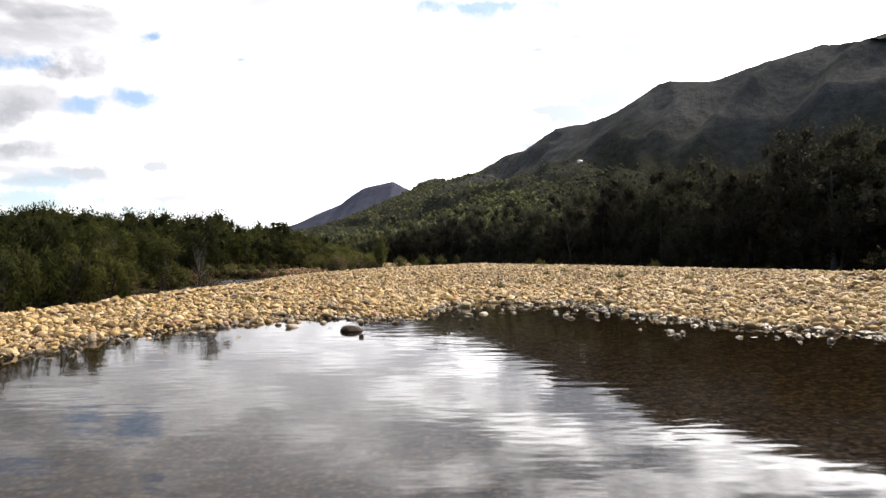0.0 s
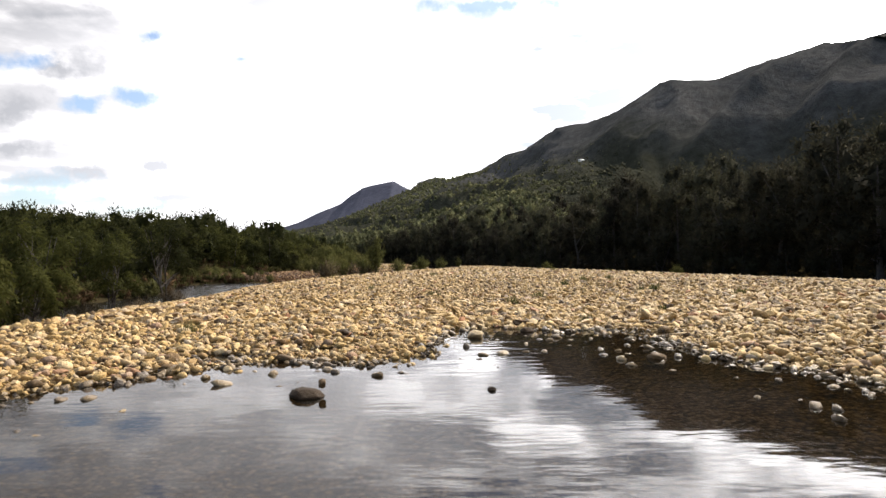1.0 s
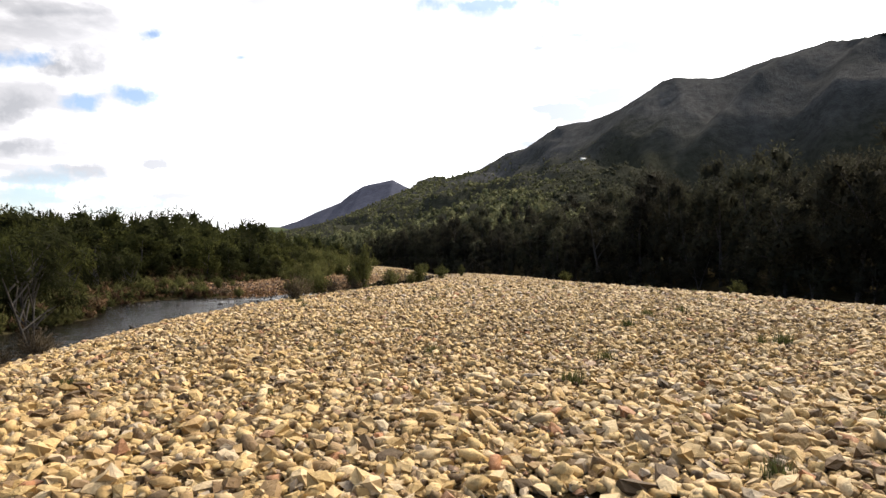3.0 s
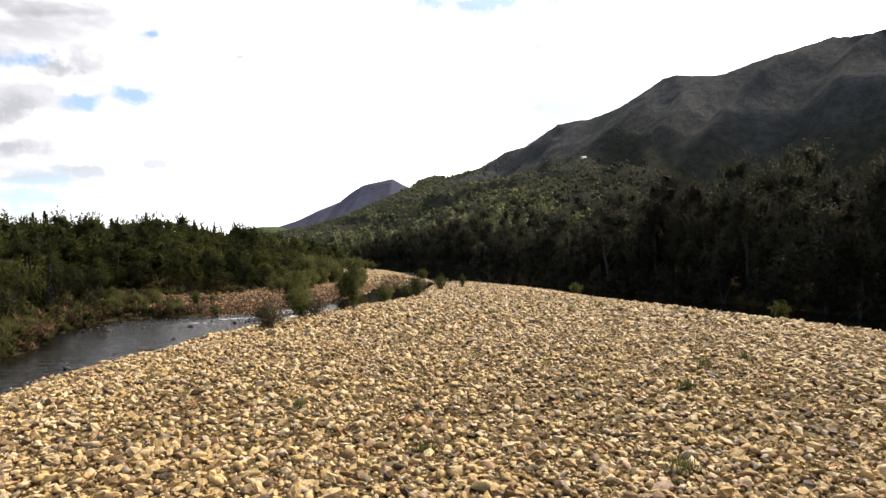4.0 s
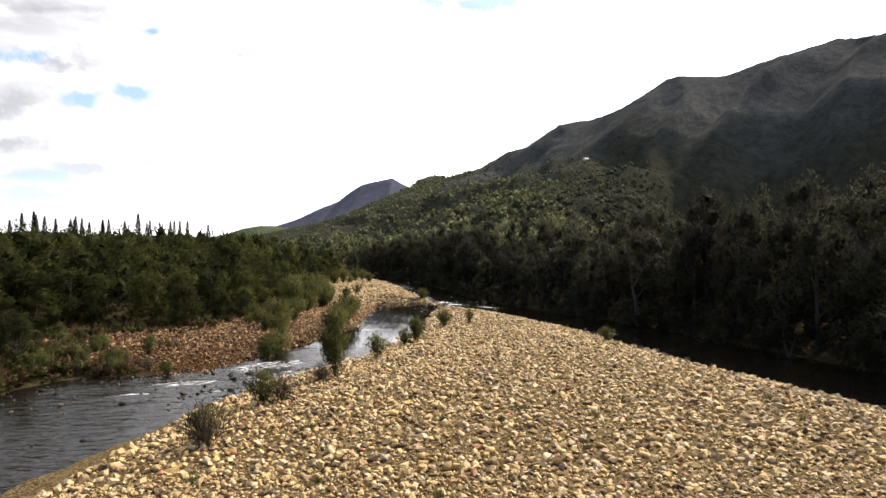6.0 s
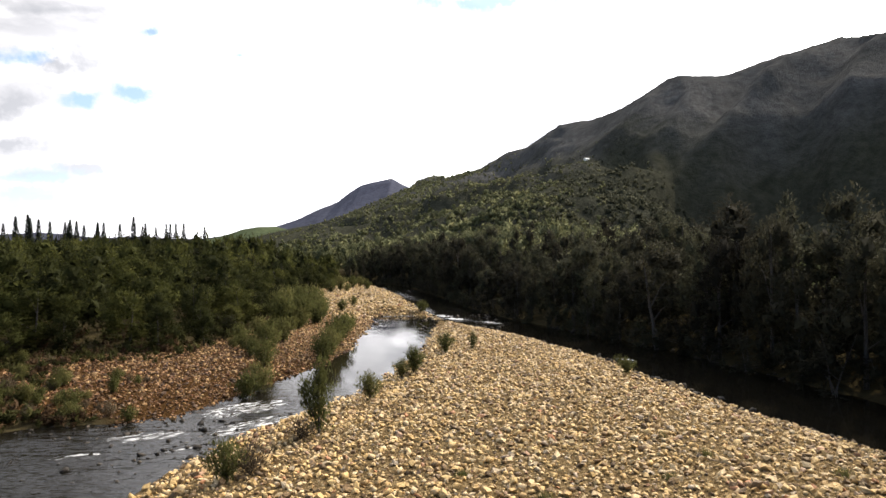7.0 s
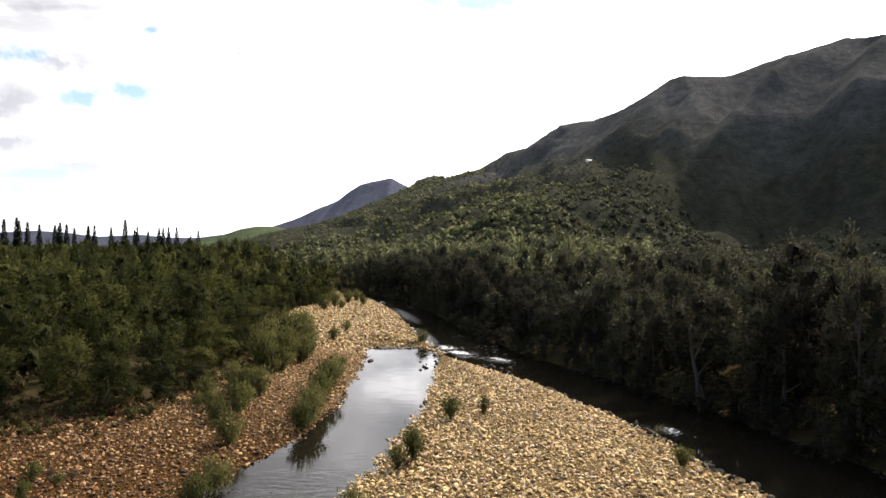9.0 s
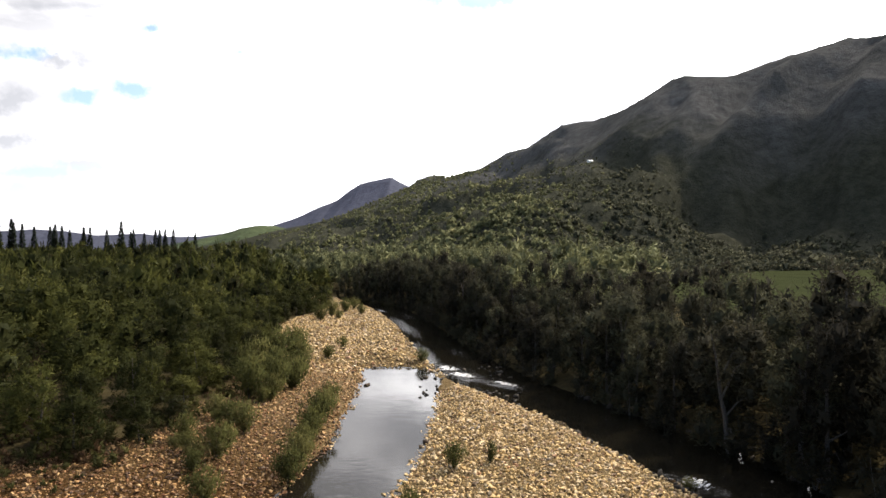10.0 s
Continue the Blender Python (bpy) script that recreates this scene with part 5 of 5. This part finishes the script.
def bank_scrub():
    """Low dark scrub over the flat bank and along the edge of the woods."""
    shp = shapes_of(8, 560, 0.85, 0.75, 0.0, 2, 34, 0.40, 0.11, 0.5, 0.5, 1.0)
    P = []
    for y in np.arange(12, 70, 0.85):
        for k in range(22):
            P.append((bank_shore(y) + 3.2 - k * 0.85 + random.uniform(-0.4, 0.4), y + random.uniform(-0.4, 0.4)))
    for y in np.arange(70, 124, 0.9):
        for k in range(4):
            P.append((float(forest_edge(y)) + 1.2 - abs(random.gauss(0, 1.4)), y + random.uniform(-0.4, 0.4)))
    for y in np.arange(66, 84, 0.9):
        for k in range(12):
            P.append((float(forest_edge(y)) + random.uniform(-1, 11) * float(np.interp(y, [66, 84], [1.0, 0.5])), y + random.uniform(-0.4, 0.4)))
    for y in np.arange(82, 95, 0.8):
        for k in range(16):
            P.append((-22.5 - k * 0.9 + random.uniform(-0.4, 0.4), y + random.uniform(-0.4, 0.4)))
    P = np.array(P)
    dens = fbm(P[:, 0] * 0.3, P[:, 1] * 0.3, 3, 71)
    P = P[dens + rng.uniform(-0.25, 0.25, len(P)) > -0.12]
    edge = np.column_stack((rng.uniform(-28, -19, 2600), rng.uniform(16, 67, 2600)))
    low = ground_height(edge[:, 0], edge[:, 1])[0]
    P = np.concatenate((P, edge[(low > LEVEL_RIVER - 0.02) & (low < LEVEL_RIVER + 0.6)]))
    z = ground_height(P[:, 0], P[:, 1])[0]
    P, z = P[z > LEVEL_RIVER - 0.02], z[z > LEVEL_RIVER - 0.02]
    P, S = np.column_stack((P, z)), rng.triangular(0.4, 0.8, 1.5, len(P))
    rusty = rng.random(len(P)) < 0.35
    joined_woods("bank_scrub", P[~rusty], S[~rusty], shp, M_SCRUB, "low dark green scrub covering the far bank")
    joined_woods("rusty_scrub", P[rusty], S[rusty], shp, M_RUST, "low half-dry rusty brown scrub on the far bank")


bank_scrub()


# ---- single rocks and countable cobbles ----
def rock_mesh(name, v, q, t, sx, sy, sz, mat):
    return mesh_np(name, v * np.array((sx, sy, sz)), q, t, (mat,), True)


def place_boulder(x, y, z, sx, sy, sz, k, label, mat=M_BOULDER):
    """A water-worn rock: a ball cut by a few planes, then worn and pitted."""
    r = np.random.default_rng(k + 40)
    bm = bmesh.new()
    bmesh.ops.create_icosphere(bm, subdivisions=4, radius=1)
    planes = [(Vector(r.normal(size=3)).normalized(), r.uniform(0.45, 0.80)) for _ in range(8)]
    for v in bm.verts:
        for d, cut in planes:
            over = v.co.dot(d) - cut
            if over > 0:
                v.co -= d * over * 0.82
        v.co *= 1 + 0.10 * noise.noise(v.co * 1.7 + Vector((k, 0, 0))) + 0.035 * noise.noise(v.co * 6 + Vector((0, k, 0)))
    bmesh.ops.scale(bm, vec=(sx, sy, sz), verts=bm.verts)
    for f in bm.faces:
        f.smooth = True
    me = bpy.data.meshes.new("boulder")
    bm.to_mesh(me)
    bm.free()
    me.materials.append(mat)
    ob = new("boulder", me)
    ob.matrix_basis = pose(x, y, z, 4, -6, k * 53)
    return tagged(ob, label, "rock", "pool rocks")


place_boulder(-1.9, 12.75, 0.0, 0.31, 0.22, 0.13, 3, "dark brown rock standing alone in the pool")
place_boulder(-1.72, 12.95, 0.16, 0.09, 0.08, 0.07, 1, "small ochre stone perched behind the pool rock", M_COBBLE)
place_boulder(1.0, 19.4, 0.03, 0.31, 0.25, 0.16, 5, "rounded half-wet ochre rock at the pool's edge", M_COBBLE)
place_boulder(2.45, 20.3, 0.0, 0.22, 0.15, 0.12, 3, "black wet rock in the shallow water")
place_boulder(-2.4, 19.4, 0.08, 0.42, 0.27, 0.19, 4, "flat dark brown rock among the cobbles")
place_boulder(0.9, 13.1, -0.02, 0.12, 0.09, 0.08, 5, "small dark stone breaking the pool's surface")
place_boulder(4.4, 15.8, 0.0, 0.22, 0.15, 0.10, 6, "pale flat stone in the shallows", M_COBBLE)
place_boulder(6.0, 14.6, 0.0, 0.15, 0.12, 0.08, 7, "pale stone at the pool's far shore", M_COBBLE)
place_boulder(-9.2, 113, LEVEL_RIVER + 0.05, 0.5, 0.3, 0.2, 8, "dark rock in the upstream pool")
place_boulder(-2.3, 93, LEVEL_RIVER + 0.05, 0.35, 0.25, 0.2, 9, "dark rock near the pool's gravel shore")


def countable_cobbles():
    meshes = []
    for k in range(12):
        v, q, t = FINE[k % len(FINE)]
        meshes.append(rock_mesh("cobble", v, q, t, 0.13, 0.10, 0.075, M_COBBLE))
    n = 0
    while n < 290:
        x, y = random.uniform(-7.5, 8), random.uniform(11.5, 25)
        z = ground_z(x, y)
        if z < -0.09 or z > 0.35:
            continue
        ob = new("cobble", meshes[n % 12])
        s = random.uniform(0.5, 1.15)
        ob.matrix_basis = pose(x, y, z + 0.05 * s, random.uniform(-14, 14), random.uniform(-14, 14), random.uniform(0, 360)) @ Matrix.Diagonal((s, s * random.uniform(0.85, 1.1), s * random.uniform(0.8, 1.2), 1))
        ob.parent = ground
        n += 1


countable_cobbles()


# ---- the small white house on the slope ----
def house():
    root = new("house")
    gu, gs = np.meshgrid(np.linspace(12, 22, 300), np.linspace(0.3, 0.95, 300))
    hx, hy, hz, _ = mountain_points(gu, gs)
    best = np.argmin((hx / hy - 0.2272) ** 2 + ((hz - 5) / (hy - 21) - 0.152) ** 2)
    root.matrix_basis = pose(hx.ravel()[best], hy.ravel()[best], hz.ravel()[best] + 1.0, 0, 0, 20) @ Matrix.Diagonal((0.6, 0.6, 0.6, 1))
    bm = bmesh.new()
    bmesh.ops.create_cube(bm, size=1)
    bmesh.ops.scale(bm, vec=(9, 6, 4), verts=bm.verts)
    bmesh.ops.translate(bm, vec=(0, 0, 1), verts=bm.verts)
    me = bpy.data.meshes.new("wall")
    bm.to_mesh(me)
    bm.free()
    me.materials.append(plain("white_wall", (0.75, 0.74, 0.70)))
    part("wall", me, root)
    v = np.array([(-5, -3.6, 3), (5, -3.6, 3), (5, 3.6, 3), (-5, 3.6, 3), (-5, 0, 4.8), (5, 0, 4.8)])
    me = mesh_np("roof", v, [(0, 1, 5, 4), (2, 3, 4, 5), (3, 2, 1, 0)], [(0, 4, 3), (1, 2, 5)], (plain("pale_roof", (0.72, 0.73, 0.74), 0.4),))
    part("roof", me, root, "pale metal roof")
    tagged(root, "small white house alone on the mountain slope", "house")


house()


def grass_tuft(seed):
    """A tuft of thin blades."""
    r = np.random.default_rng(seed)
    n = 90
    a, lean, h = r.uniform(0, 6.28, n), r.uniform(0.05, 0.5, n), r.uniform(0.15, 0.42, n)
    root = np.stack((r.normal(0, 0.07, n), r.normal(0, 0.07, n), np.zeros(n)), -1)
    tip = root + np.stack((np.cos(a) * lean * h, np.sin(a) * lean * h, h), -1)
    side = np.stack((-np.sin(a), np.cos(a), np.zeros(n)), -1) * 0.008
    v = np.stack((root - side, root + side, tip), 1).reshape(-1, 3)
    return mesh_np("grass_tuft", v, None, np.arange(3 * n).reshape(-1, 3), (M_GRASS,), True)


tufts = [grass_tuft(800 + i) for i in range(3)]
for i in range(34):
    x, y = random.uniform(-9, 16), random.uniform(22, 60)
    if i < 6:
        x, y = (4.4, -6.5, 7.5, 2.8, -3.6, 9.0)[i], (21.8, 19.5, 24, 27, 26, 31)[i]
    ob = new("grass_tuft", tufts[i % 3])
    k = random.uniform(0.7, 1.4)
    ob.matrix_basis = pose(x, y, ground_z(x, y), 0, 0, random.uniform(0, 360)) @ Matrix.Diagonal((k * 1.3, k * 1.3, k * 0.8, 1))
    tagged(ob, "small tuft of green grass growing between cobbles", "grass tuft", "grass tufts")
